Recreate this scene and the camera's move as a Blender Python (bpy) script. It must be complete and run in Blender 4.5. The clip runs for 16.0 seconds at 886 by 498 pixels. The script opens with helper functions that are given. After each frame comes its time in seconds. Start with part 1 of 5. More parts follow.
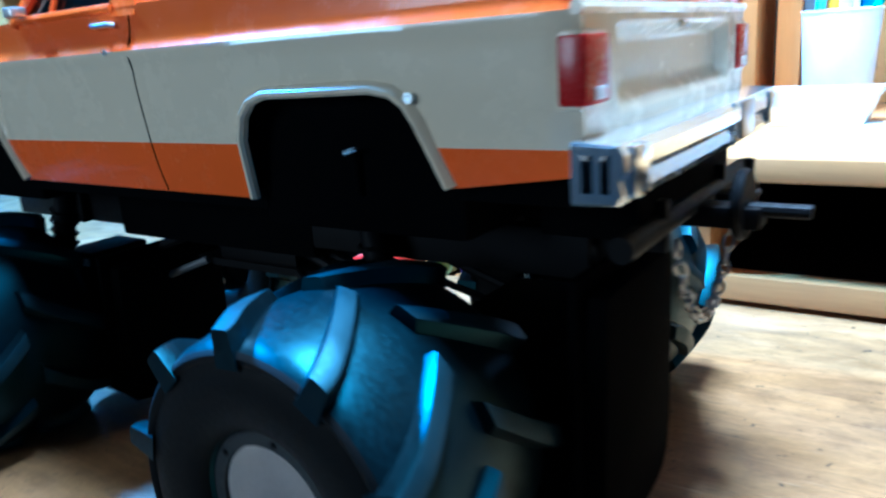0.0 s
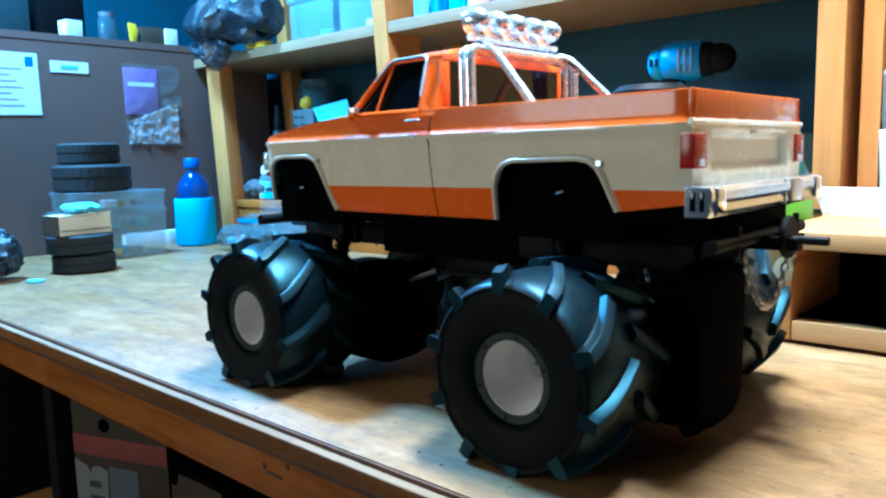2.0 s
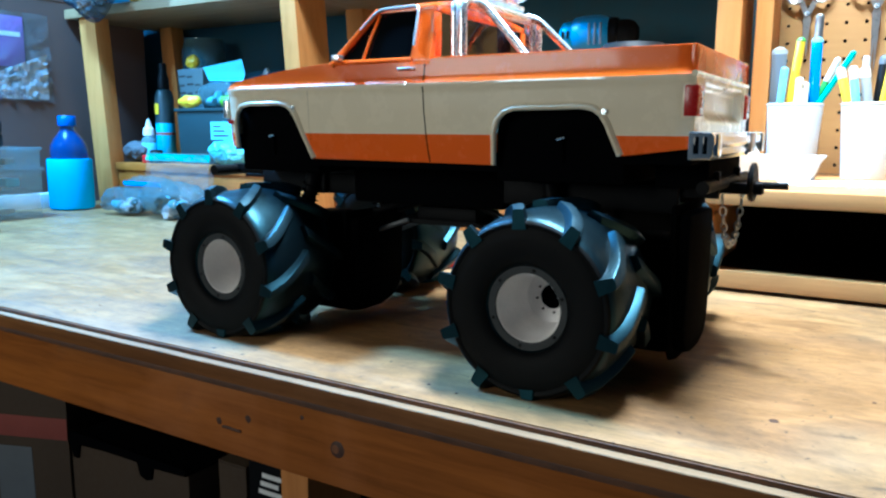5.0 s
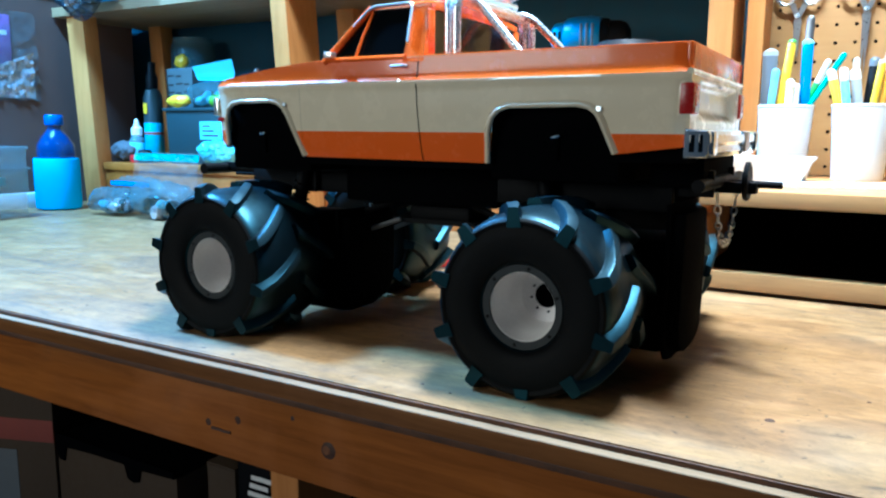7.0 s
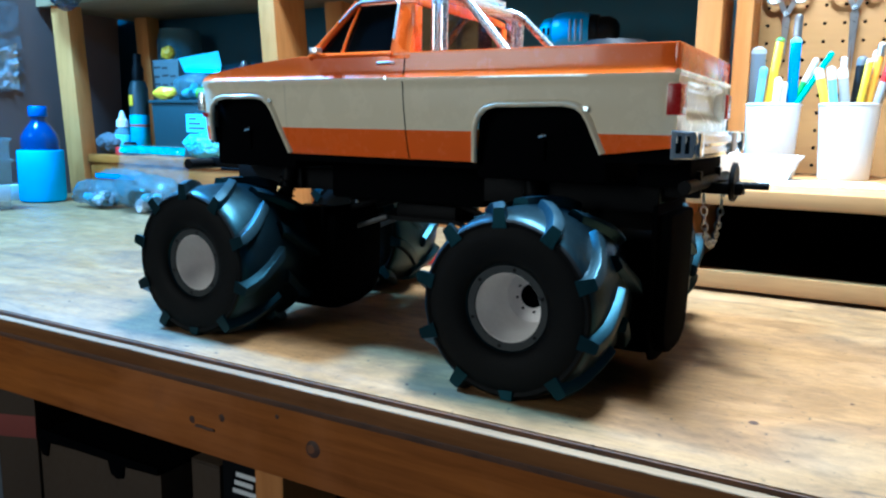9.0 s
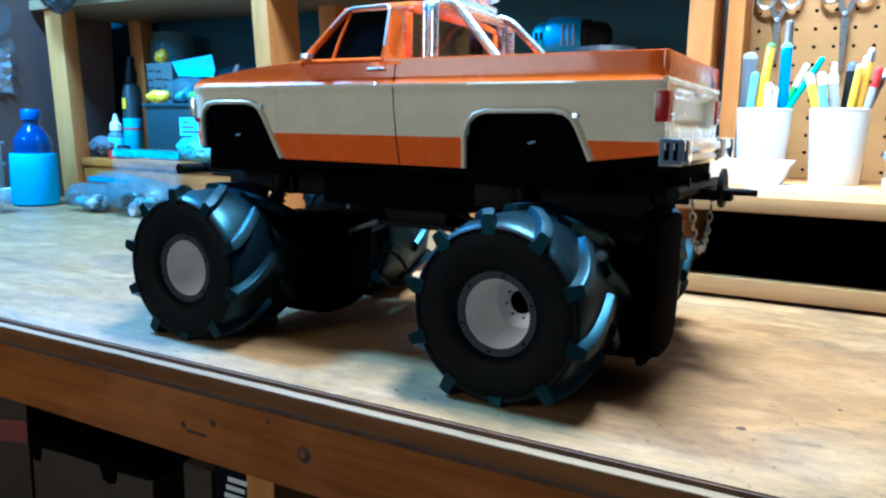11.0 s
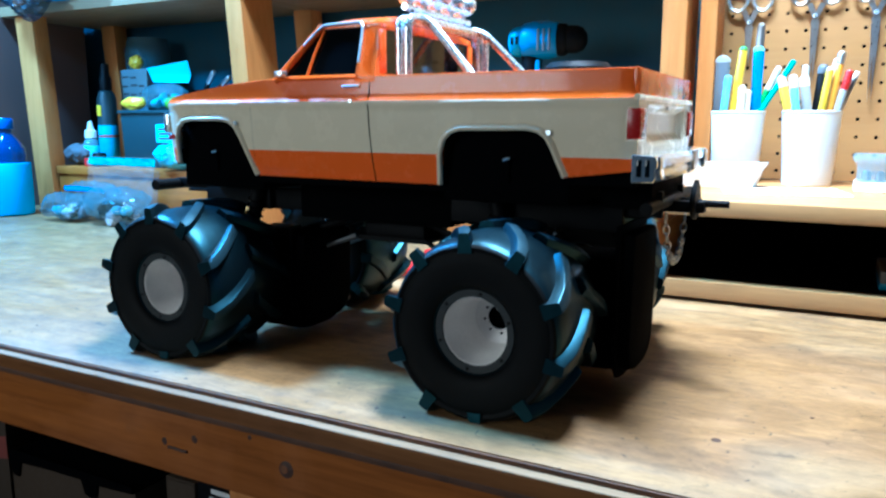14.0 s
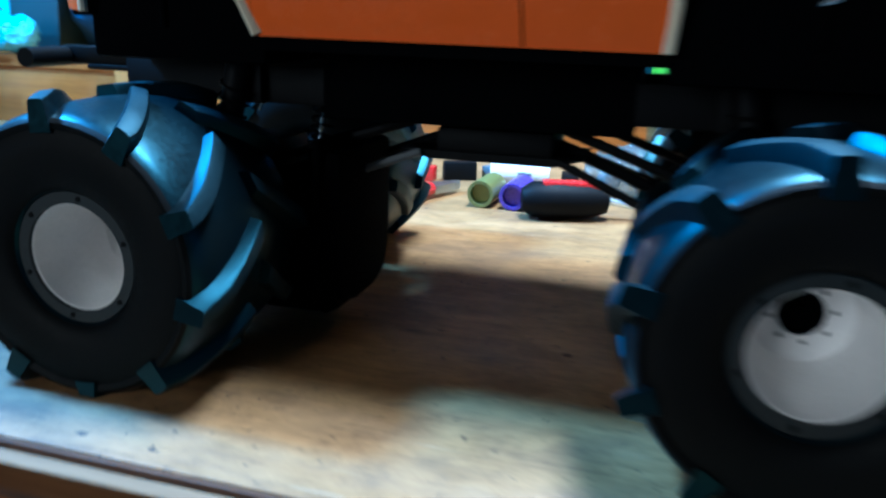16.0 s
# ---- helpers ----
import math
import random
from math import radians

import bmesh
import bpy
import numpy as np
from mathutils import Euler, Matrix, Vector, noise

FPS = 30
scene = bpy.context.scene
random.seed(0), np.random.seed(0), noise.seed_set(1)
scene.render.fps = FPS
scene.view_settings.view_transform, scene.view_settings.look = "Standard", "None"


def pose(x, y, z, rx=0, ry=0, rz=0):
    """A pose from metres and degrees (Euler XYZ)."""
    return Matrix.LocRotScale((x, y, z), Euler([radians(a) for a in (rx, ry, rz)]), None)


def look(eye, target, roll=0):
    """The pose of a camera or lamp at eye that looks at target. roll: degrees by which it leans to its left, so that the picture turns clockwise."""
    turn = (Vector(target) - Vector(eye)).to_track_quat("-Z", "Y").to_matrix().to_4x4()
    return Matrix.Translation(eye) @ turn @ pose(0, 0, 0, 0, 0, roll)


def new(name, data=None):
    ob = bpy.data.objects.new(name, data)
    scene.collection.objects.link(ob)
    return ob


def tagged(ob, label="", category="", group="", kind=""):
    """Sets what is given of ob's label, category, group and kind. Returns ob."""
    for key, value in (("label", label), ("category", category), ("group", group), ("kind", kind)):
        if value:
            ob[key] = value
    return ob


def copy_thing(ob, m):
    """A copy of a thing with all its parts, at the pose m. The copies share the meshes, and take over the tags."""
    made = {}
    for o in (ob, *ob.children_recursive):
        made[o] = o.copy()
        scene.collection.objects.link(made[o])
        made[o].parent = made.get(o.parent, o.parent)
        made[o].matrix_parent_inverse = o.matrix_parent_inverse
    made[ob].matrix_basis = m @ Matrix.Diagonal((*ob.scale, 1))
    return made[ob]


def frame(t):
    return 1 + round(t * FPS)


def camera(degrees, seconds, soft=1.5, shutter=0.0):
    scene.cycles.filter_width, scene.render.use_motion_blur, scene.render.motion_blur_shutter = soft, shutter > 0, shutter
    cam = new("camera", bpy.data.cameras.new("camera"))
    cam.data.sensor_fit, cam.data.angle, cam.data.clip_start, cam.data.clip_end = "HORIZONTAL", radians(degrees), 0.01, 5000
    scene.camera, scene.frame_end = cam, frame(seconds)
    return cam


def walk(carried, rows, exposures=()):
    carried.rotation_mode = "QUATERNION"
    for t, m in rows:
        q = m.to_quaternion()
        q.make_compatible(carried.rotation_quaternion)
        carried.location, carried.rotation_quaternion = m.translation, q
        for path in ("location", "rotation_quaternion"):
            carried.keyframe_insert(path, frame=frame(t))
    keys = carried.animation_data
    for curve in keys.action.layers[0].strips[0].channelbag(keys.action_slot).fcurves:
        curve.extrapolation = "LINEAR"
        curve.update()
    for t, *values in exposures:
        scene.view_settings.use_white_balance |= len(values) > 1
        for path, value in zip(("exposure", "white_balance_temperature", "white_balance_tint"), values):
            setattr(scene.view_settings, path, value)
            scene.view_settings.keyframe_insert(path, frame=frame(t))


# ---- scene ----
cam = camera(61.0, 16.0, soft=2.3, shutter=0.5)
PATH = [
    (0, (0.3344, -0.3177, 0.2088), (-0.738, 1.2136, -0.2942), -4.08),
    (0.5, (0.4375, -0.3396, 0.2045), (-0.8724, 1.0256, -0.2061), -2.77),
    (1, (0.4633, -0.3887, 0.1888), (-0.916, 0.9297, -0.139), -3.14),
    (1.5, (0.4537, -0.4687, 0.1966), (-0.8793, 0.9107, -0.0652), -1.80),
    (2, (0.4341, -0.5338, 0.2015), (-0.8689, 0.8774, -0.0414), -1.43),
    (2.5, (0.4243, -0.5607, 0.1914), (-0.8582, 0.8735, -0.0239), -0.81),
    (3, (0.3885, -0.5897, 0.1773), (-0.791, 0.9242, -0.0779), -0.15),
    (3.5, (0.3757, -0.6194, 0.1842), (-0.6806, 0.9814, -0.0797), -0.03),
    (4, (0.3717, -0.6274, 0.1814), (-0.6633, 0.9842, -0.1003), -0.55),
    (4.5, (0.3643, -0.6233, 0.1799), (-0.6553, 0.9964, -0.1116), 0.14),
    (5, (0.3613, -0.623, 0.1804), (-0.6276, 1.0133, -0.1244), 0.23),
    (7.5, (0.3553, -0.6188, 0.1763), (-0.6024, 1.0368, -0.1233), 0.73),
    (8, (0.3549, -0.6165, 0.181), (-0.5896, 1.0447, -0.1288), 1.10),
    (8.5, (0.3564, -0.6156, 0.1829), (-0.5783, 1.0506, -0.1306), 1.13),
    (9, (0.3559, -0.6156, 0.181), (-0.5829, 1.0477, -0.1353), 0.94),
    (11.5, (0.3617, -0.6135, 0.1848), (-0.5661, 1.0574, -0.1239), 1.01),
    (12, (0.3631, -0.6117, 0.1858), (-0.5651, 1.0586, -0.1252), 0.88),
    (12.5, (0.3608, -0.6094, 0.186), (-0.5627, 1.0635, -0.1248), 0.75),
    (13, (0.3596, -0.6105, 0.1821), (-0.5627, 1.0611, -0.1394), 0.66),
    (13.5, (0.3606, -0.6089, 0.1785), (-0.5568, 1.0637, -0.1511), 0.87),
    (14, (0.3632, -0.6135, 0.1997), (-0.5247, 1.0768, -0.1209), 0.18),
    (14.5, (0.3455, -0.6405, 0.2226), (-0.4881, 1.0676, -0.146), -0.07),
    (15, (0.305, -0.6252, 0.2139), (-0.5378, 1.0604, -0.2298), -0.58),
    (15.5, (0.2383, -0.5291, 0.1778), (-0.5319, 1.1852, -0.2871), -0.63),
    (16, (0.0956, -0.4222, 0.1618), (-0.4082, 1.3634, -0.3914), 1.88),
]

walk(cam, [(t, look(eye, target, roll)) for t, eye, target, roll in PATH], exposures=[(0, -0.20, 4050, -1), (1.0, -0.26, 4500, -1), (3.0, -0.22, 5400, 2), (5.0, -0.26, 5250, 2), (9.0, -0.32, 4950, 1), (12.0, -0.34, 4800, 1), (14.8, -0.31, 4650, 0), (16, -0.46, 4550, 0)])

# ---- world and light ----
world = bpy.data.worlds.new("room_dark")
scene.world = world
world.use_nodes = True
world.node_tree.nodes["Background"].inputs[0].default_value = (0.35, 0.5, 0.6, 1)
world.node_tree.nodes["Background"].inputs[1].default_value = 0.006


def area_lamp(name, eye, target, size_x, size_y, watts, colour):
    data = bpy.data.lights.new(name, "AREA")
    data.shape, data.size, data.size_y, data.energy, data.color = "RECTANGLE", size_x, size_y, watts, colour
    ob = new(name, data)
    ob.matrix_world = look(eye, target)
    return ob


area_lamp("cool_tube_lamp", (-1.14, -0.09, 1.27), (-0.36, 0.10, 0.0), 0.12, 0.22, 136.0, (0.23, 0.57, 1.0))
BENCH_LAMP = area_lamp("bench_tube_lamp", (0.17, 0.090, 1.27), (0.29, 0.28, 0.0), 0.52, 0.09, 42.0, (0.92, 0.97, 1.0))
BENCH_LAMP.data.spread = radians(120)
area_lamp("room_lamp", (-0.85, -1.95, 0.60), (0.0, 0.0, 0.10), 0.75, 0.75, 19.0, (1.0, 0.88, 0.71))
SHELF_FILL = area_lamp("shelf_fill_light", (-1.28, -0.50, 0.86), (-0.95, 0.62, 0.22), 0.20, 0.08, 5.5, (0.25, 0.61, 1.0))
SHELF_FILL.data.spread = radians(70)


# ---- materials ----
def shader(name, base, rough=0.5, metal=0.0, coat=0.0, spec=0.5):
    mat = bpy.data.materials.new(name)
    mat.use_nodes = True
    nt = mat.node_tree
    b = nt.nodes["Principled BSDF"]
    b.inputs["Base Color"].default_value = (*base, 1)
    b.inputs["Roughness"].default_value = rough
    b.inputs["Metallic"].default_value = metal
    b.inputs["Coat Weight"].default_value = coat
    b.inputs["Specular IOR Level"].default_value = spec
    return mat, nt, b


def node(nt, kind, **values):
    n = nt.nodes.new(kind)
    for key, value in values.items():
        n.inputs[key].default_value = value
    return n


def coords(nt, scale=(1, 1, 1), turn=(0, 0, 0)):
    tc, mp = nt.nodes.new("ShaderNodeTexCoord"), nt.nodes.new("ShaderNodeMapping")
    mp.inputs["Scale"].default_value, mp.inputs["Rotation"].default_value = scale, turn
    nt.links.new(tc.outputs["Object"], mp.inputs["Vector"])
    return mp.outputs["Vector"]


def noise_tex(nt, vec, scale, detail=4.0, rough=0.55, distort=0.0):
    n = node(nt, "ShaderNodeTexNoise", Scale=scale, Detail=detail, Roughness=rough, Distortion=distort)
    nt.links.new(vec, n.inputs["Vector"])
    return n.outputs["Fac"]


def ramp(nt, fac, stops):
    r = nt.nodes.new("ShaderNodeValToRGB")
    while len(r.color_ramp.elements) < len(stops):
        r.color_ramp.elements.new(0.5)
    for e, (p, c) in zip(r.color_ramp.elements, stops):
        e.position, e.color = p, (*c, 1) if len(c) == 3 else c
    nt.links.new(fac, r.inputs["Fac"])
    return r.outputs["Color"]


def mix(nt, a, b, fac, how="MIX"):
    m = nt.nodes.new("ShaderNodeMix")
    m.data_type, m.blend_type = "RGBA", how
    for value, sock in ((fac, m.inputs[0]), (a, m.inputs[6]), (b, m.inputs[7])):
        if isinstance(value, bpy.types.NodeSocket):
            nt.links.new(value, sock)
        else:
            sock.default_value = value if isinstance(value, float) else (*value, 1)
    return m.outputs[2]


def bump(nt, b, height, strength=0.2, distance=0.001):
    n = node(nt, "ShaderNodeBump", Strength=strength, Distance=distance)
    nt.links.new(height, n.inputs["Height"])
    nt.links.new(n.outputs["Normal"], b.inputs["Normal"])


def plain(name, base, rough=0.5, metal=0.0, coat=0.0, vary=0.12, scale=60.0, relief=0.0, spec=0.5):
    """A surface of one colour with blotches and fine grain in colour and gloss."""
    mat, nt, b = shader(name, base, rough, metal, coat, spec)
    vec = coords(nt)
    big, fine = noise_tex(nt, vec, scale * 0.3), noise_tex(nt, vec, scale * 4, 6)
    lo, hi = [max(0.0, c * (1 - vary)) for c in base], [min(1.0, c * (1 + vary)) for c in base]
    col = ramp(nt, big, [(0.3, lo), (0.7, hi)])
    col = mix(nt, col, ramp(nt, fine, [(0.35, lo), (0.65, hi)]), 0.3)
    nt.links.new(col, b.inputs["Base Color"])
    rr = ramp(nt, fine, [(0.3, (max(0, rough - 0.06),) * 3), (0.7, (min(1, rough + 0.08),) * 3)])
    nt.links.new(rr, b.inputs["Roughness"])
    if relief:
        bump(nt, b, fine, relief)
    return mat


def wood(name, pale, dark, along=0, grain=1.0, rough=0.55, stain=0.0, coat=0.0):
    """Timber: fibres drawn out along one axis, broad figure, and, with stain, worn and dirty patches."""
    mat, nt, b = shader(name, pale, rough, 0, coat)
    sc = [22.0 * grain] * 3
    sc[along] = 1.6 * grain
    vec = coords(nt, sc)
    fibre = noise_tex(nt, vec, 6.0, 8, 0.65, 0.4)
    figure = noise_tex(nt, vec, 0.9, 4, 0.5, 1.2)
    col = mix(nt, ramp(nt, figure, [(0.3, dark), (0.62, pale)]), ramp(nt, fibre, [(0.28, dark), (0.6, pale)]), 0.5)
    flat = coords(nt)
    tone = noise_tex(nt, flat, 3.5, 3)
    col = mix(nt, col, ramp(nt, tone, [(0.3, [c * 0.72 for c in dark]), (0.7, pale)]), 0.25)
    if stain:
        spots = noise_tex(nt, flat, 14.0, 6, 0.7, 0.8)
        col = mix(nt, col, (0.08, 0.05, 0.03), ramp(nt, spots, [(0.62, (0, 0, 0)), (0.78, (stain,) * 3)]))
        worn = noise_tex(nt, flat, 5.0, 5, 0.6, 0.5)
        col = mix(nt, col, [min(1, c * 1.25 + 0.05) for c in pale], ramp(nt, worn, [(0.5, (0, 0, 0)), (0.7, (stain * 0.8,) * 3)]))
    nt.links.new(col, b.inputs["Base Color"])
    nt.links.new(ramp(nt, fibre, [(0.3, (rough + 0.15,) * 3), (0.7, (rough - 0.1,) * 3)]), b.inputs["Roughness"])
    bump(nt, b, fibre, 0.25, 0.0006)
    return mat


def clear(name, tint, rough=0.1, alpha=0.35, relief=0.0, scale=40.0):
    """Thin clear plastic: mostly see-through, with a gloss."""
    mat, nt, b = shader(name, tint, rough)
    b.inputs["Alpha"].default_value = alpha
    b.inputs["Coat Weight"].default_value = 0.6
    if relief:
        bump(nt, b, noise_tex(nt, coords(nt), scale, 5, 0.6, 1.0), relief, 0.004)
    return mat


def paint(name, base, rough=0.22):
    mat, nt, b = shader(name, base, rough, 0, 0.35, 0.3)
    b.inputs["Coat Roughness"].default_value = 0.06
    vec = coords(nt)
    dust, scuff = noise_tex(nt, vec, 45, 6, 0.7), noise_tex(nt, vec, 700, 3)
    nt.links.new(mix(nt, ramp(nt, dust, [(0.3, [c * 0.96 for c in base]), (0.75, base)]), [min(1, c + 0.06) for c in base], ramp(nt, scuff, [(0.6, (0, 0, 0)), (0.8, (0.10,) * 3)])), b.inputs["Base Color"])
    nt.links.new(ramp(nt, dust, [(0.3, (rough - 0.06,) * 3), (0.75, (rough + 0.15,) * 3)]), b.inputs["Roughness"])
    bump(nt, b, scuff, 0.03, 0.0003)
    return mat


def bench_wood(name, pale, dark):
    """Old workbench plywood: fine open grain along x, broad worn and grimy patches, ingrained stains, specks and scratches."""
    mat, nt, b = shader(name, pale, 0.5)
    flat = coords(nt)
    mid = [(p * 0.62 + d * 0.38) for p, d in zip(pale, dark)]
    broad = noise_tex(nt, coords(nt, (2.6, 5.5, 5.5)), 2.6, 5, 0.6, 0.7)
    col = ramp(nt, broad, [(0.30, mid), (0.68, pale)])
    lines = noise_tex(nt, coords(nt, (7.0, 70.0, 70.0)), 1.7, 7, 0.74, 0.5)
    col = mix(nt, col, ramp(nt, lines, [(0.33, dark), (0.50, mid), (0.62, pale)]), 0.42)
    pores = noise_tex(nt, coords(nt, (26.0, 420.0, 420.0)), 1.3, 4, 0.7, 0.2)
    col = mix(nt, col, [c * 0.40 for c in dark], ramp(nt, pores, [(0.56, (0, 0, 0)), (0.70, (0.55,) * 3)]))
    mottle = noise_tex(nt, coords(nt, (0.7, 1.0, 1.0)), 46.0, 8, 0.76, 0.4)
    col = mix(nt, col, ramp(nt, mottle, [(0.36, (0.46, 0.44, 0.41)), (0.62, (1.0, 1.0, 1.0))]), 0.75, "MULTIPLY")
    grime = noise_tex(nt, coords(nt, (5.0, 9.0, 9.0)), 1.1, 8, 0.72, 0.9)
    col = mix(nt, col, (0.070, 0.038, 0.017), ramp(nt, grime, [(0.47, (0, 0, 0)), (0.72, (0.70,) * 3)]))
    worn = noise_tex(nt, coords(nt, (4.5, 9.0, 9.0)), 1.5, 7, 0.68, 0.6)
    col = mix(nt, col, [min(1, c * 1.25 + 0.05) for c in pale], ramp(nt, worn, [(0.52, (0, 0, 0)), (0.74, (0.45,) * 3)]))
    specks = noise_tex(nt, flat, 170, 3, 0.5, 0.6)
    col = mix(nt, col, (0.030, 0.018, 0.010), ramp(nt, specks, [(0.66, (0, 0, 0)), (0.73, (0.85,) * 3)]))
    dents = noise_tex(nt, coords(nt, (30.0, 75.0, 75.0), (0, 0, 0.12)), 1.0, 3, 0.5, 0.3)
    col = mix(nt, col, (0.045, 0.026, 0.013), ramp(nt, dents, [(0.70, (0, 0, 0)), (0.77, (0.70,) * 3)]))
    scratch = noise_tex(nt, coords(nt, (14.0, 260.0, 1.0), (0, 0, 0.35)), 1.0, 2, 0.5)
    col = mix(nt, col, (0.55, 0.44, 0.30), ramp(nt, scratch, [(0.72, (0, 0, 0)), (0.78, (0.5,) * 3)]))
    nt.links.new(col, b.inputs["Base Color"])
    nt.links.new(ramp(nt, grime, [(0.35, (0.36,) * 3), (0.7, (0.62,) * 3)]), b.inputs["Roughness"])
    bump(nt, b, mix(nt, lines, pores, 0.5), 0.35, 0.0006)
    return mat


PLY = bench_wood("bench_plywood", (0.37, 0.202, 0.074), (0.145, 0.064, 0.021))
STRIP = wood("edge_strip_pine", (0.26, 0.105, 0.028), (0.085, 0.032, 0.009), 0, 1.2, 0.5, 0.3)
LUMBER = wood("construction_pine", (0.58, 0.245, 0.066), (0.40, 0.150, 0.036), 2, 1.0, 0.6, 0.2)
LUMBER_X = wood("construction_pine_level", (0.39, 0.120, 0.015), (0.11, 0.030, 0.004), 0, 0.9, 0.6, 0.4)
for timber in (LUMBER, LUMBER_X, STRIP):
    timber.node_tree.nodes["Principled BSDF"].inputs["Specular IOR Level"].default_value = 0.15
SHELF_PINE = wood("shelf_pine", (0.50, 0.245, 0.072), (0.33, 0.145, 0.038), 0, 1.0, 0.55, 0.2)
DIMMED_PINE = wood("dimmed_shelf_pine", (0.30, 0.185, 0.085), (0.19, 0.105, 0.045), 0, 1.0, 0.65, 0.3)
HARDBOARD = wood("pegboard_hardboard", (0.42, 0.225, 0.074), (0.33, 0.16, 0.048), 0, 0.5, 0.5, 0.15)
PANEL = plain("brown_hardboard_panel", (0.128, 0.070, 0.052), 0.75, vary=0.1, scale=12)
WALL = plain("dark_blue_back_wall", (0.010, 0.058, 0.090), 0.8, vary=0.3, scale=10)
ROOM = plain("dim_room_plaster", (0.06, 0.056, 0.052), 0.9, vary=0.1, scale=6)
CONCRETE = plain("garage_concrete", (0.07, 0.066, 0.062), 0.9, vary=0.25, scale=8, relief=0.2)
ORANGE = paint("orange_paint", (0.88, 0.135, 0.008))
CREAM = paint("cream_paint", (0.85, 0.74, 0.53))
CHROME = plain("chrome", (0.76, 0.89, 1.0), 0.24, 0.78, vary=0.05, scale=200)
DULL_STEEL = plain("dull_steel", (0.45, 0.46, 0.47), 0.32, 1.0, vary=0.2, scale=80)
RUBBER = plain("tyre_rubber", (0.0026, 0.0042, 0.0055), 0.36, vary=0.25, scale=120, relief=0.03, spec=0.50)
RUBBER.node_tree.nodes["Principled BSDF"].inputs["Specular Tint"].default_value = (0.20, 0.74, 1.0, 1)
SIDEWALL = plain("shaded_sidewall_rubber", (0.0022, 0.0026, 0.0030), 0.62, vary=0.3, scale=120, relief=0.03, spec=0.12)
LIT_WORN_LUG = plain("lit_scuffed_lug_rubber", (0.009, 0.017, 0.022), 0.48, vary=0.35, scale=160, relief=0.05, spec=0.45)
LIT_WORN_LUG.node_tree.nodes["Principled BSDF"].inputs["Specular Tint"].default_value = (0.30, 0.78, 1.0, 1)
OLD_RUBBER = plain("dusty_tyre_rubber", (0.0055, 0.0065, 0.0075), 0.75, vary=0.3, scale=90, relief=0.15)
BLACK = plain("black_plastic", (0.0026, 0.0028, 0.0034), 0.55, vary=0.2, scale=90, spec=0.10)
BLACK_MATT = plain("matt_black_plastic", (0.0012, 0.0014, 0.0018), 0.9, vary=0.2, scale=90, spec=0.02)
RIM = plain("dirty_white_plastic", (0.86, 0.83, 0.81), 0.38, vary=0.08, scale=110)
RIM_RING = plain("grey_ring_plastic", (0.009, 0.013, 0.015), 0.55, vary=0.15, scale=110)
RED_LENS = plain("red_lens", (0.36, 0.010, 0.009), 0.25, 0, 0.1, scale=150, spec=0.3)
DARK_GLASS = shader("tinted_window", (0.0025, 0.0035, 0.0045), 0.06, 0, 0.0, 0.35)[0]
WHITE = plain("white_plastic", (0.78, 0.76, 0.72), 0.35, vary=0.04, scale=60)
PAPER = plain("white_paper", (0.74, 0.73, 0.70), 0.8, vary=0.05, scale=40)
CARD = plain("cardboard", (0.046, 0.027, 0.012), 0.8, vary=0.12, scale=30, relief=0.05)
CREAM_CARD = plain("cream_card", (0.62, 0.52, 0.36), 0.7, vary=0.08, scale=40)
PRINT_CARD = plain("printed_card", (0.20, 0.19, 0.165), 0.7, vary=0.06, scale=30)
INK = plain("dark_ink", (0.04, 0.045, 0.05), 0.7, vary=0.2)
RED = plain("red_plastic", (0.50, 0.02, 0.02), 0.25, 0, 0.3, scale=90)
RED_BROWN = plain("dull_red_card", (0.22, 0.045, 0.03), 0.75, vary=0.15, scale=40)
YELLOW = plain("yellow_plastic", (0.75, 0.48, 0.02), 0.35, scale=90)
PENCIL = plain("pencil_orange", (0.75, 0.36, 0.03), 0.35, scale=90)
BLUE = plain("bright_blue_plastic", (0.008, 0.17, 0.46), 0.3, 0, 0.2, scale=90)
PALE_BLUE = plain("pale_blue_card", (0.20, 0.52, 0.66), 0.6, vary=0.06, scale=40)
TEAL = plain("teal_plastic", (0.01, 0.36, 0.34), 0.3, scale=90)
GREEN = plain("green_plastic", (0.05, 0.32, 0.07), 0.35, scale=90)
LIME = plain("lime_label", (0.12, 0.29, 0.015), 0.45, scale=90)
PINK = plain("pink_plastic", (0.66, 0.38, 0.36), 0.45, scale=90)
GREY = plain("dark_grey_plastic", (0.10, 0.11, 0.12), 0.5, scale=90)
MID_GREY = plain("grey_plastic", (0.30, 0.31, 0.32), 0.45, scale=90)
PURPLE = plain("purple_anodised", (0.10, 0.06, 0.38), 0.3, 0.4, scale=90)
OLIVE = plain("olive_anodised", (0.18, 0.19, 0.06), 0.35, 0.4, scale=90)
VIOLET_CARD = plain("violet_header_card", (0.27, 0.15, 0.38), 0.5, vary=0.12, scale=60)
BIN = plain("dark_teal_bin", (0.010, 0.026, 0.030), 0.5, scale=60)
CLEAR = clear("clear_plastic", (0.34, 0.52, 0.58), 0.12, 0.30)
CLEAR_BAG = clear("crumpled_clear_bag", (0.09, 0.15, 0.165), 0.10, 0.46, 0.9, 90)
FILM = clear("thin_clear_film", (0.28, 0.34, 0.36), 0.14, 0.13, 0.4, 70)
BUMPER_CHROME = plain("bumper_chrome", (0.86, 0.92, 0.97), 0.12, 0.88, vary=0.05, scale=200)
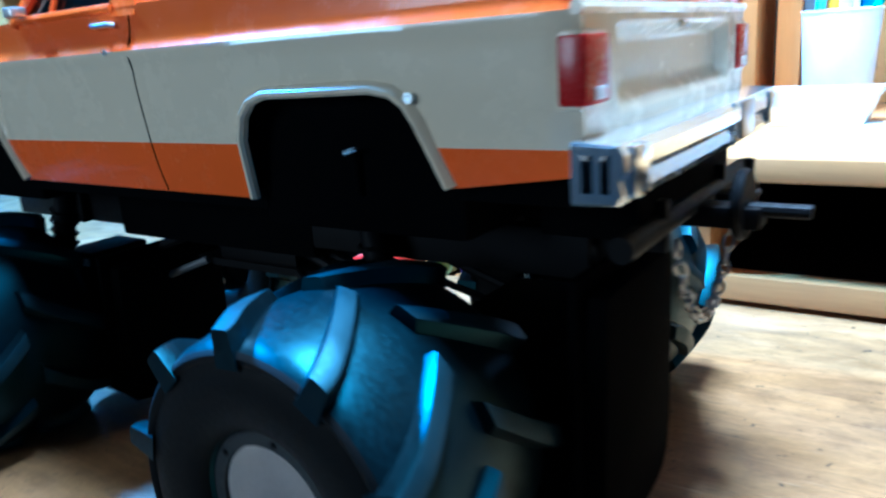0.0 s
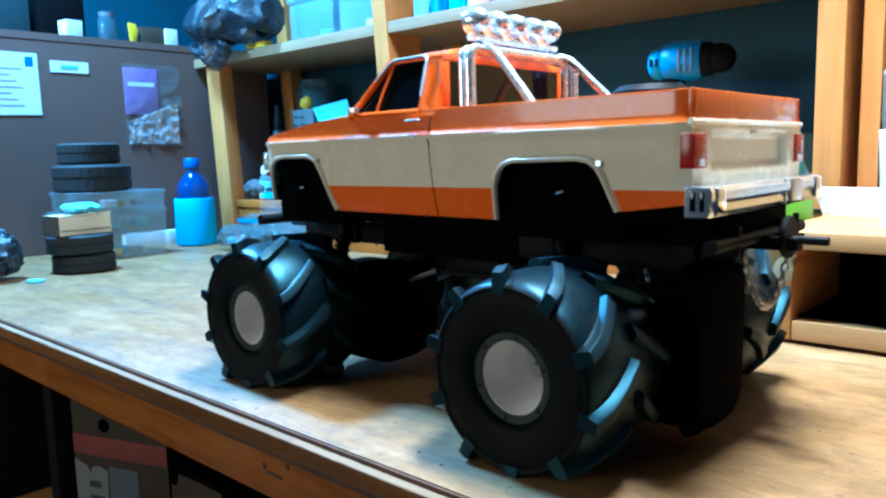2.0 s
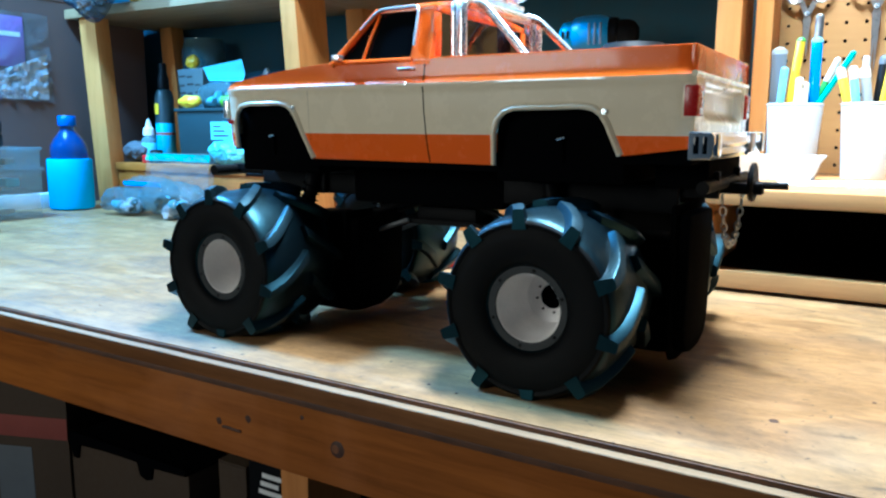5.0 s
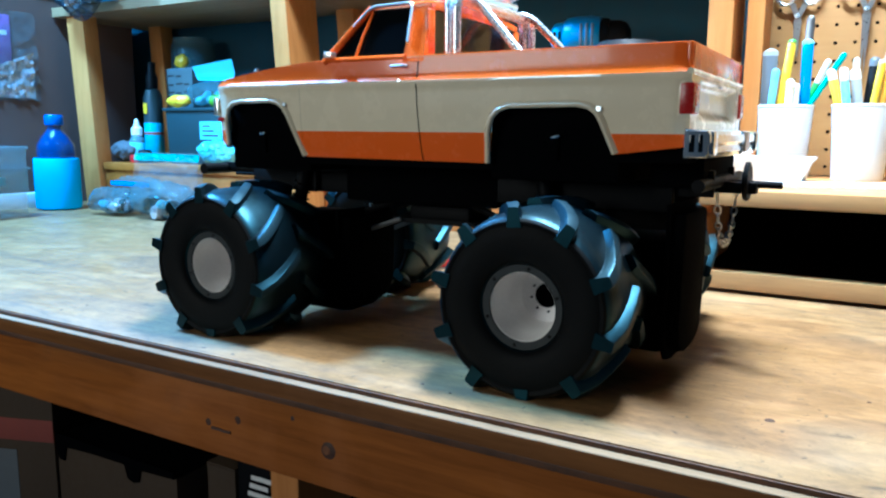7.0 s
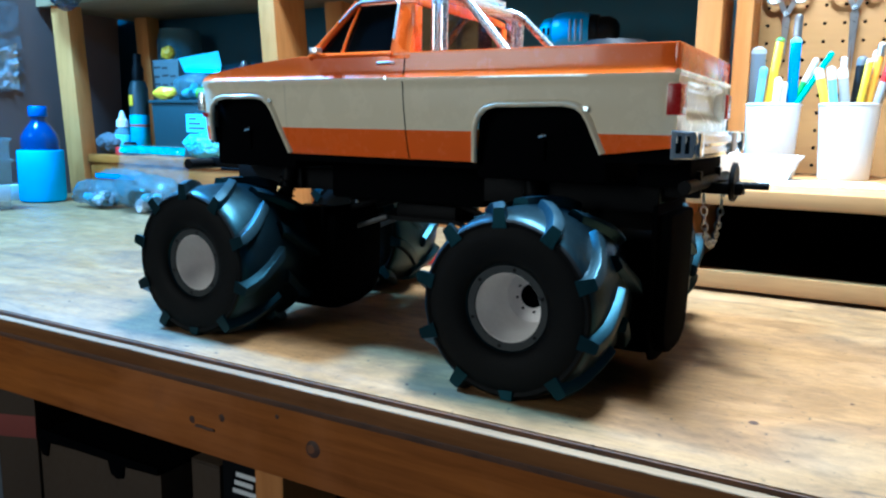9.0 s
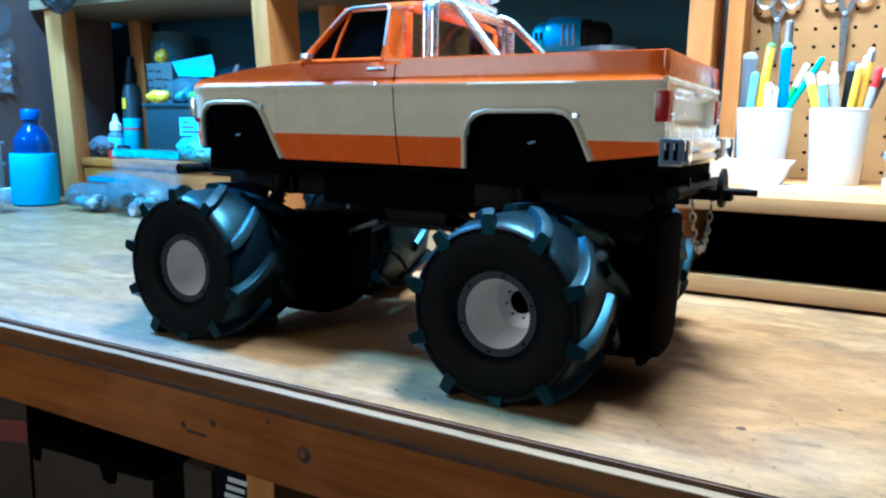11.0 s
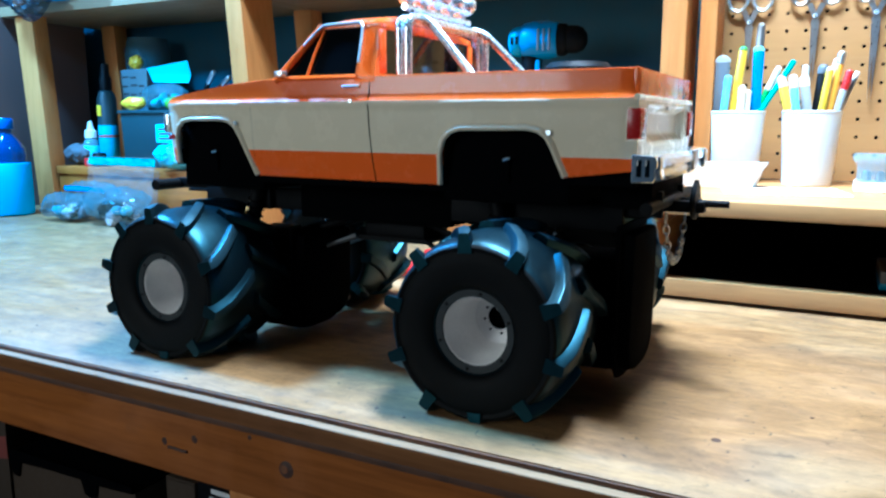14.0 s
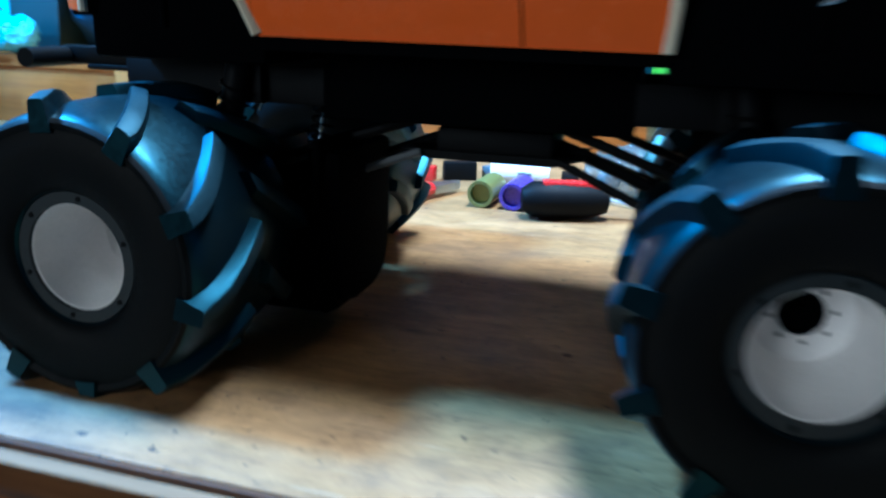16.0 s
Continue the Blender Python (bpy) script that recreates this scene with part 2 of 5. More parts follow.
TRIM = plain("bright_trim", (0.90, 0.92, 0.94), 0.34, 1.0, vary=0.06, scale=200)
SILVER_BAG = plain("silver_crinkled_film", (0.55, 0.55, 0.58), 0.22, 0.5, vary=0.35, scale=70, relief=0.6)
GREEN_BAG = clear("greenish_film", (0.05, 0.36, 0.30), 0.2, 0.75, 0.4, 40)
BLACK_BAG = clear("smoky_plastic_bag", (0.012, 0.020, 0.028), 0.42, 0.80, 0.5, 60)
BLACK_BAG.node_tree.nodes["Principled BSDF"].inputs["Coat Weight"].default_value = 0.05
GREEN_GLASS = clear("green_bottle_plastic", (0.008, 0.10, 0.055), 0.1, 0.42)
BLUE_BOTTLE = clear("blue_tinted_bottle", (0.008, 0.05, 0.20), 0.1, 0.62)


# ---- shape helpers ----
def part(name, bm, material, parent=None, label="", sharp=35.0):
    """Links a bmesh as one mesh object, smooth but for edges sharper than the given angle."""
    bm.normal_update()
    for e in bm.edges:
        e.smooth = len(e.link_faces) == 2 and e.calc_face_angle(0.0) < radians(sharp)
    for f in bm.faces:
        f.smooth = True
    me = bpy.data.meshes.new(name)
    bm.to_mesh(me)
    bm.free()
    me.materials.append(material)
    ob = new(name, me)
    ob.parent = parent
    if label:
        ob["label"] = label
    return ob


def thing(name, label, category, at=(0, 0, 0), turn=0.0, group="", kind=""):
    """An empty at a thing's base that parents its parts."""
    ob = new(name)
    ob.empty_display_size = 0.01
    ob.matrix_world = pose(*at, 0, 0, turn)
    return tagged(ob, label, category, group, kind)


def single(ob, label, category, at=(0, 0, 0), turn=0.0, group="", kind="", tilt=(0, 0)):
    ob.matrix_world = pose(*at, tilt[0], tilt[1], turn)
    return tagged(ob, label, category, group, kind)


def box(x0, x1, y0, y1, z0, z1, bevel=0.0, bm=None, m=None):
    bm = bm or bmesh.new()
    r = bmesh.ops.create_cube(bm, size=1.0)
    vs = r["verts"]
    for v in vs:
        v.co = Vector(((x0 + x1) / 2 + v.co.x * (x1 - x0), (y0 + y1) / 2 + v.co.y * (y1 - y0), (z0 + z1) / 2 + v.co.z * (z1 - z0)))
    if m is not None:
        bmesh.ops.transform(bm, matrix=m, verts=vs)
    if bevel:
        es = list({e for v in vs for e in v.link_edges})
        bmesh.ops.bevel(bm, geom=es, offset=bevel, segments=2, profile=0.6, affect="EDGES")
    return bm


def grid_mesh(rows, closed_u=False, closed_v=False, bm=None, caps=False):
    """A skin over rows of points; caps close the first and last row with a fan."""
    bm = bm or bmesh.new()
    vs = [[bm.verts.new(p) for p in row] for row in rows]
    n, k = len(vs), len(vs[0])
    for a in range(n if closed_u else n - 1):
        for b in range(k if closed_v else k - 1):
            quad = (vs[a][b], vs[(a + 1) % n][b], vs[(a + 1) % n][(b + 1) % k], vs[a][(b + 1) % k])
            if len({tuple(round(c, 6) for c in v.co) for v in quad}) == 4:
                bm.faces.new(quad)
            else:
                left = []
                for v in quad:
                    if not any((v.co - w.co).length < 1e-6 for w in left):
                        left.append(v)
                if len(left) == 3:
                    bm.faces.new(left)
    if caps:
        for row, flip in ((vs[0], True), (vs[-1], False)):
            bm.faces.new(row[::-1] if flip else row)
    return bm


def lathe(profile, segs=32, axis="z", at=(0, 0, 0), bm=None):
    """Turns a profile of (radius, height) round an axis."""
    rows = []
    for r, h in profile:
        row = []
        for s in range(segs):
            a = 2 * math.pi * s / segs
            c, d = r * math.cos(a), r * math.sin(a)
            p = (c, d, h) if axis == "z" else (c, h, d) if axis == "y" else (h, c, d)
            row.append(Vector(p) + Vector(at))
        rows.append(row)
    bm = grid_mesh(rows, closed_v=True, bm=bm)
    return fixed(bm)


def fixed(bm):
    bmesh.ops.remove_doubles(bm, verts=bm.verts, dist=1e-6)
    bmesh.ops.recalc_face_normals(bm, faces=bm.faces)
    return bm


def rounded(points, radius, steps=4):
    """A polyline with its inner corners rounded."""
    pts = [Vector(p) for p in points]
    out = [pts[0]]
    for a, b, c in zip(pts, pts[1:], pts[2:]):
        u, v = (a - b), (c - b)
        d = min(radius, u.length * 0.45, v.length * 0.45)
        p, q = b + u.normalized() * d, b + v.normalized() * d
        out += [p.lerp(b, s / steps).lerp(b.lerp(q, s / steps), s / steps) for s in range(steps + 1)]
    return out + [pts[-1]]


def tube(points, radius, segs=10, bm=None, closed=False):
    """A round bar along a line of points; radius may be a function of the way along."""
    pts = [Vector(p) for p in points]
    rows, side = [], None
    n = len(pts)
    for i, p in enumerate(pts):
        ahead = (pts[(i + 1) % n if closed else min(i + 1, n - 1)] - pts[i - 1 if closed else max(i - 1, 0)]).normalized()
        if side is None:
            side = ahead.cross(Vector((0, 0, 1)) if abs(ahead.z) < 0.9 else Vector((1, 0, 0))).normalized()
        side = (side - ahead * side.dot(ahead)).normalized()
        up = ahead.cross(side)
        r = radius(i / max(1, n - 1)) if callable(radius) else radius
        rows.append([p + r * (math.cos(t) * side + math.sin(t) * up) for t in (2 * math.pi * s / segs for s in range(segs))])
    bm = grid_mesh(rows, closed_u=closed, closed_v=True, bm=bm, caps=not closed)
    bmesh.ops.recalc_face_normals(bm, faces=bm.faces)
    return bm


def plate(outline, thickness, plane="xy", at=0.0, bevel=0.0):
    """A flat plate from an outline of (a, b) points in a plane, with a thickness along the third axis."""
    bm = bmesh.new()
    def place(a, b, h):
        return (a, b, h) if plane == "xy" else (a, h, b) if plane == "xz" else (h, a, b)
    low = [bm.verts.new(place(a, b, at)) for a, b in outline]
    high = [bm.verts.new(place(a, b, at + thickness)) for a, b in outline]
    bm.faces.new(low[::-1])
    bm.faces.new(high)
    for i in range(len(low)):
        j = (i + 1) % len(low)
        bm.faces.new((low[i], low[j], high[j], high[i]))
    bmesh.ops.recalc_face_normals(bm, faces=bm.faces)
    if bevel:
        bmesh.ops.bevel(bm, geom=bm.edges[:], offset=bevel, segments=2, profile=0.6, affect="EDGES")
    return bm


def crumple(bm, amount, scale, seed=0.0):
    for v in bm.verts:
        p = v.co * scale + Vector((seed, seed * 1.7, -seed))
        v.co += Vector((noise.noise(p), noise.noise(p + Vector((9, 0, 0))), noise.noise(p + Vector((0, 9, 0))))) * amount
    return bm


def crinkle(bm, amount, scale, seed=0.0):
    """Sharp folds of thin film: ridges pushed out along the normals at three sizes."""
    bm.normal_update()
    moves = []
    for v in bm.verts:
        d = 0.0
        for k, share in ((1.0, 1.0), (2.3, 0.6), (5.0, 0.3)):
            p = v.co * scale * k + Vector((seed + k, seed * 1.7, -seed))
            d += share * (0.45 - abs(noise.noise(p)) * 2.2)
        moves.append(v.normal * d * amount)
    for v, m in zip(bm.verts, moves):
        v.co += m
    return bm


# ---- the room ----
def structure(name, bm, material, label):
    return tagged(part(name, bm, material), label, "building", kind="structure")


WX, BACK = -1.350, 0.76
structure("floor", box(-2.2, 1.9, -2.6, 1.0, -0.95, -0.90), CONCRETE, "dim grey concrete garage floor")
structure("ceiling", box(-2.2, 1.9, -2.6, 1.0, 1.70, 1.75), ROOM, "dim plaster ceiling of the workshop")
structure("wall_back", box(-2.2, 1.9, BACK, BACK + 0.08, -0.9, 1.70), WALL, "dark blue painted wall behind the shelves")
structure("wall_front", box(-2.2, 1.9, -2.6, -2.52, -0.9, 1.70), ROOM, "dim plaster wall of the workshop")
structure("wall_east", box(1.82, 1.9, -2.52, BACK, -0.9, 1.70), ROOM, "dim plaster side wall of the workshop")
structure("wall_west", box(-2.2, -2.12, -2.52, BACK, -0.9, 1.70), WALL, "dark painted side wall behind the shelf")

# ---- camera side of the bench ----
bench = thing("workbench", "worn plywood workbench with a pine edge strip and pine rail", "workbench", (0, 0, -0.9))


def up(bm):
    bmesh.ops.translate(bm, verts=bm.verts, vec=(0, 0, 0.9))
    return bm


DARK_EDGE = plain("dark_wood_edge", (0.080, 0.031, 0.010), 0.7, vary=0.5, scale=120, relief=0.3)
LIP = wood("worn_lip_pine", (0.25, 0.145, 0.062), (0.10, 0.050, 0.018), 0, 1.6, 0.65, 0.5)
SHADE_WOOD = plain("shade_darkened_wood", (0.006, 0.0058, 0.006), 0.8, vary=0.3, scale=40, spec=0.2)
part("top", up(box(WX + 0.002, 1.30, -0.2150, BACK - 0.002, -0.020, 0.0, 0.0010)), PLY, bench, "scuffed and stained plywood bench top")
part("top_edge", up(box(WX + 0.002, 1.30, -0.2168, -0.2151, -0.0200, -0.0012, 0.0004)), DARK_EDGE, bench, "dark grimy cut edge of the plywood")
part("edge_strip", up(box(WX + 0.002, 1.30, -0.2250, -0.2171, -0.0172, -0.0050, 0.0010)), STRIP, bench, "worn pine nosing set a step below the bench top")
part("under_strip", up(box(WX + 0.002, 1.30, -0.2238, -0.2171, -0.0222, -0.0174, 0.0006)), DARK_EDGE, bench, "dark strip below the nosing")
lip = []
for k in range(531):
    x = WX + 0.002 + 2.648 * k / 530
    wear = 0.5 * noise.noise(Vector((x * 30, 1.7, 0))) + 0.5 * noise.noise(Vector((x * 110, 4.2, 0)))
    front = -0.2250 + 0.0009 * max(0.0, wear)
    rise = -0.0043 + 0.0004 * wear
    lip.append([(x, front + 0.0004, -0.0052), (x, front, rise - 0.0005), (x, front + 0.0005, rise), (x, -0.2176, rise + 0.0001), (x, -0.2172, -0.0052)])
part("worn_lip", up(fixed(grid_mesh(lip))), LIP, bench, "pale worn upper edge of the nosing")
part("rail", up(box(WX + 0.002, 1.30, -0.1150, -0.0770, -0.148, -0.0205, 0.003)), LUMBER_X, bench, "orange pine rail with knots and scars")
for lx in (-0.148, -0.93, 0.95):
    part("leg", up(box(lx - 0.019, lx + 0.019, -0.0768, 0.012, -0.9, -0.0205, 0.003)), SHADE_WOOD if lx < -0.5 else LUMBER, bench)
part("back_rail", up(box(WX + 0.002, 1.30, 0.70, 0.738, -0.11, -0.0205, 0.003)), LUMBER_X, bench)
HEART = plain("knot_heart_wood", (0.17, 0.060, 0.016), 0.6, vary=0.3, scale=200, relief=0.3)
KNOT = plain("dark_knot_wood", (0.060, 0.022, 0.008), 0.6, vary=0.4, scale=200, relief=0.3)
for kx, kz, r in ((-0.232, -0.060, 0.0050), (-0.640, -0.090, 0.0080), (0.420, -0.100, 0.0075), (-0.212, -0.1145, 0.0040), (-0.171, -0.1045, 0.0040), (-0.100, -0.088, 0.0024)):
    disc = crumple(lathe([(0, -0.0006), (r * 0.55, -0.0005), (r, 0.0), (r * 0.6, 0.002), (0, 0.002)], 18, "y", (kx, -0.1150, kz + 0.9)), r * 0.10, 160, kx * 50)
    for v in disc.verts:
        v.co.y = max(-0.1156, min(v.co.y, -0.1135))
    part("knot", disc, KNOT, bench, "dark round knot")
for r, dx, grow, mat, label in ((0.0082, 0.0, 0.0, KNOT, "dark round knot"), (0.0054, -0.0016, 0.0004, HEART, "brown heart of the knot")):
    ring = crumple(lathe([(0, -0.0010 - grow), (r * 0.7, -0.0009 - grow), (r, 0.0), (0, 0.002)], 20, "y", (-0.058 + dx, -0.1150, 0.790)), r * 0.03, 160, r)
    part("knot", ring, mat, bench, label)
for way in (((-0.207, -0.1195), (-0.198, -0.1190), (-0.190, -0.1200), (-0.181, -0.1195)), ((-0.420, -0.070), (-0.405, -0.074), (-0.390, -0.073)), ((0.060, -0.060), (0.085, -0.063), (0.100, -0.061))):
    part("scar", tube(rounded([(x, -0.1152, z + 0.9) for x, z in way], 0.004), 0.0017, 6), KNOT, bench, "dark gouge in the rail")
for nx, ny, r in ((0.307, -0.130, 0.0040), (0.086, -0.186, 0.0018), (0.112, -0.192, 0.0015), (0.062, -0.060, 0.0030), (-0.330, -0.160, 0.0016), (0.360, -0.060, 0.0020), (0.210, -0.178, 0.0014)):
    part("nail_mark", crumple(lathe([(0, 0.9004), (r * 0.7, 0.9003), (r, 0.8996), (0, 0.8990)], 10, "z", (nx, ny, 0)), r * 0.05, 400, nx * 90), KNOT, bench)

# ---- the model truck ----
AXLE, TRACK, HUB_Z = 0.1510, 0.117, 0.0573
GROUND = -0.0060  # bench top, in the truck's own measure
truck = thing("monster_truck", "orange and cream model pickup on big black paddle tyres", "toy truck", (0.0117, -0.0196, 0.0058))
truck.scale = (0.968, 0.968, 0.968)

FRONT_ARCH = [(-0.1905, 0.1620), (-0.1892, 0.1860), (-0.1858, 0.1952), (-0.1795, 0.2003), (-0.1705, 0.2021), (-0.1330, 0.2023), (-0.1245, 0.2006), (-0.1185, 0.1965), (-0.1138, 0.1895), (-0.0985, 0.1535)]
REAR_ARCH = [(0.0880, 0.1525), (0.0896, 0.1775), (0.0928, 0.1872), (0.0985, 0.1928), (0.1065, 0.1953), (0.1600, 0.1960), (0.1690, 0.1944), (0.1745, 0.1905), (0.1785, 0.1840), (0.1880, 0.1615)]
LOW_EDGE = [(-0.208, 0.163), *FRONT_ARCH, *REAR_ARCH, (0.2400, 0.1680)]
BAND, BELT, RAIL_TOP = 0.1762, 0.2175, 0.2365
SECTION = [(0.150, 0.0915), (0.165, 0.0950), (0.176, 0.0965), (0.195, 0.0980), (0.2105, 0.0988), (0.2130, 0.0994), (0.2146, 0.1002), (0.2158, 0.1007), (0.2168, 0.1006), (0.2180, 0.0998), (0.2198, 0.0983), (0.2215, 0.0975), (0.226, 0.0968), (0.2365, 0.0958), (0.25, 0.094)]


def along(table, v):
    for (a, p), (b, q) in zip(table, table[1:]):
        if v <= b:
            return p + (q - p) * max(0.0, (v - a)) / (b - a)
    return table[-1][1]


def half_width(x, z):
    w = along(SECTION, z)
    if x < -0.180:
        w -= 0.010 * ((-0.180 - x) / 0.028) ** 2.2
    if x > 0.232:
        w -= 0.0030 * ((x - 0.232) / 0.008) ** 2
    return w


def top_line(x):
    """Height of the body's upper edge along its side: hood, then level to the rear."""
    if x < -0.075:
        return 0.2205 + 0.0160 * (1 - ((-0.075 - x) / 0.133) ** 1.5)
    return RAIL_TOP


def stations():
    xs = {p[0] for p in LOW_EDGE} | {-0.208 + 0.448 * i / 64 for i in range(65)} | {-0.075}
    for (a, za), (b, zb) in zip(LOW_EDGE, LOW_EDGE[1:]):
        if (za - BAND) * (zb - BAND) < 0:
            xs.add(a + (b - a) * (BAND - za) / (zb - za))
    return sorted(xs)


def side_skin(low, high, side, rows=6):
    """One strip of the body's side between two heights that may vary along it."""
    bm = bmesh.new()
    xs = stations()
    for a, b in zip(xs, xs[1:]):
        grid = []
        for x in (a, b):
            lo, hi = low(x), high(x)
            lo = min(max(lo, along(LOW_EDGE, x)), hi)
            grid.append([(x, side * half_width(x, lo + (hi - lo) * r / rows), lo + (hi - lo) * r / rows) for r in range(rows + 1)])
        if any(abs(g[0][2] - g[-1][2]) > 1e-5 for g in grid):
            grid_mesh(grid, bm=bm)
    fixed(bm)
    want = Vector((0, side, 0))
    bm.normal_update()
    if sum(f.normal.dot(want) for f in bm.faces) < 0:
        bmesh.ops.reverse_faces(bm, faces=bm.faces)
    return bm


def shell():
    """Body panels: lower band, cream side, upper band, hood, bed, tailgate."""
    for side in (-1, 1):
        part("rocker_panel", side_skin(lambda x: 0.14, lambda x: BAND, side, 4), ORANGE, truck, "glossy orange lower body band")
        part("side_panel", side_skin(lambda x: BAND, lambda x: min(BELT, top_line(x)), side, 16), CREAM, truck, "glossy cream body side")
        part("upper_side", side_skin(lambda x: BELT, top_line, side, 14), ORANGE, truck, "orange upper body with a bright belt crease")
        # arch lips
        for arch in (FRONT_ARCH, REAR_ARCH):
            rows = []
            for i, (x, z) in enumerate(arch):
                (xa, za), (xb, zb) = arch[max(i - 1, 0)], arch[min(i + 1, len(arch) - 1)]
                away = Vector((-(zb - za), 0, xb - xa)).normalized()
                rows.append([Vector((x, side * (half_width(x, z) + out), z)) + away * up for up, out in ((-0.0006, -0.0010), (-0.0009, 0.0016), (0.0001, 0.0030), (0.0014, 0.0031), (0.0032, 0.0016), (0.0050, -0.0010))])
            part("arch_lip", fixed(grid_mesh(rows, closed_v=True, caps=True)), CREAM, truck, "flared cream arch lip")
            x, z = arch[-3]
            part("lip_screw", lathe([(0, -0.0015), (0.0020, -0.0015), (0.0016, 0.001), (0, 0.0014)], 10, "y", (x + 0.003, side * (half_width(x, z) + 0.0012), z + 0.003)), CHROME, truck)
    # hood
    rows = []
    for i in range(19):
        x = -0.208 + 0.134 * i / 18
        row = []
        for j in range(25):
            t = -1 + 2 * j / 24
            edge = top_line(x)
            w = half_width(x, edge)
            crown = 0.0062 * (1 - abs(t) ** 3.0) - 0.0018 * math.exp(-((abs(t) - 0.72) / 0.08) ** 2)
            nose = -0.0035 * max(0.0, (-0.196 - x) / 0.012) ** 2
            row.append((x - 0.004 * (1 - t * t), t * w, edge + crown + nose))
        rows.append(row)
    part("hood", fixed(grid_mesh(rows)), ORANGE, truck, "orange hood with a low crown")
    # front end
    front = bmesh.new()
    grid_mesh([[(-0.2085 - 0.004 * (1 - (t * t)), t * half_width(-0.208, z), z) for t in (-1 + j / 8 for j in range(17))] for z in (0.170, 0.182, 0.196, 0.208, 0.2195)], bm=front)
    part("front_panel", fixed(front), CREAM, truck)
    part("grille", box(-0.2165, -0.2110, -0.064, 0.064, 0.186, 0.211, 0.0015), CHROME, truck)
    for k in range(5):
        part("grille_bar", box(-0.2178, -0.2160, -0.060, 0.060, 0.1885 + k * 0.0046, 0.1905 + k * 0.0046, 0.0004), BLACK, truck)
    for side in (-1, 1):
        part("headlight", box(-0.2150, -0.2085, side * 0.081 - 0.010, side * 0.081 + 0.010, 0.190, 0.208, 0.002), CHROME, truck)
        part("side_marker", box(-0.2045, -0.1965, side * 0.0935 - 0.0012, side * 0.0935 + 0.0012, 0.1845, 0.1885, 0.0004), RED_LENS, truck)
    # cowl, bed and inner walls
    part("cowl", box(-0.0765, -0.060, -0.088, 0.088, 0.228, 0.2405, 0.002), ORANGE, truck)
    for side in (-1, 1):
        lo, hi = sorted((side * 0.0956, side * 0.0868))
        part("bed_rail", box(0.030, 0.2360, lo, hi, 0.2335, 0.2376, 0.0012), ORANGE, truck)
        lo, hi = sorted((side * 0.0868, side * 0.0850))
        part("bed_wall", box(0.030, 0.2305, lo, hi, 0.2000, 0.2340), ORANGE, truck)
    part("bed_floor", box(0.028, 0.2305, -0.0860, 0.0860, 0.1985, 0.2015), ORANGE, truck)
    part("bed_front", box(0.0300, 0.0330, -0.0850, 0.0850, 0.2010, 0.2350, 0.0008), ORANGE, truck)
    # tailgate
    x = 0.2395
    part("tailgate_top", box(x - 0.0040, x, -0.0955, 0.0955, 0.2195, 0.2378, 0.0012), ORANGE, truck)
    part("tailgate_ridge", tube([(x - 0.0004, y, 0.2180) for y in (-0.0985, -0.05, 0, 0.05, 0.0985)], 0.0022, 8), CREAM, truck)
    def sunk(y, z):
        """Depth of the pressed panel: flat floor, broad slopes to the frame."""
        inside = min((0.0700 - abs(y)) / 0.0060, (0.2135 - z) / 0.0060, (z - 0.1835) / 0.0105)
        t = max(0.0, min(1.0, inside))
        return 0.0062 * t * t * (3 - 2 * t)
    zs = [0.1690 + 0.0495 * k / 40 for k in range(41)]
    front = [[(x + 0.0006 - sunk(y, z), y, z) for y in (-0.0965 + 0.193 * j / 80 for j in range(81))] for z in zs]
    part("tailgate_panel", fixed(grid_mesh(front)), CREAM, truck, "cream tailgate with a pressed sunk panel")
    part("tailgate_back", box(x - 0.0085, x - 0.0062, -0.0950, 0.0950, 0.1690, 0.2190), CREAM, truck)
    part("tailgate_latch", box(x + 0.0004, x + 0.0014, -0.006, 0.006, 0.2105, 0.2125, 0.0004), DULL_STEEL, truck)
    for side in (-1, 1):
        lamp = part("tail_light", box(x - 0.0065, x + 0.0030, *sorted((side * 0.0805, side * 0.0998)), 0.1895, 0.2105, 0.0015), RED_LENS, truck, "red tail light")
        part("lamp_frame", box(x - 0.0075, x + 0.0012, *sorted((side * 0.0795, side * 0.0988)), 0.1882, 0.2118, 0.0010), CREAM, lamp)
        part("reverse_lens", box(x + 0.0028, x + 0.0036, side * 0.0895 - 0.0040, side * 0.0895 + 0.0040, 0.1910, 0.1950, 0.0004), WHITE, lamp)
    # door seams and handles
    for side in (-1, 1):
        for sx, lean in ((0.0245, 0.0030), (-0.0985, 0.0)):
            line = [(sx + lean * max(0, (0.20 - z)) / 0.05, side * (half_width(sx, z) - 0.00025), z) for z in (0.1535 + (0.081 if lean else 0.060) * k / 16 for k in range(17))]
            part("door_seam", tube(line, 0.0006 if lean else 0.0003, 6), BLACK_MATT, truck)
        grip = rounded([(-0.0005, side * 0.0972, 0.2290), (0.0010, side * 0.1000, 0.2292), (0.0130, side * 0.1000, 0.2292), (0.0145, side * 0.0972, 0.2290)], 0.001)
        part("door_handle", tube(grip, 0.0012, 8), TRIM, truck, "chrome door handle")
        part("key_lock", lathe([(0, -0.0004), (0.0014, -0.0004), (0.0012, 0.0005), (0, 0.0006)], 10, "y", (0.0085, side * 0.1008, 0.2175)), CHROME, truck)


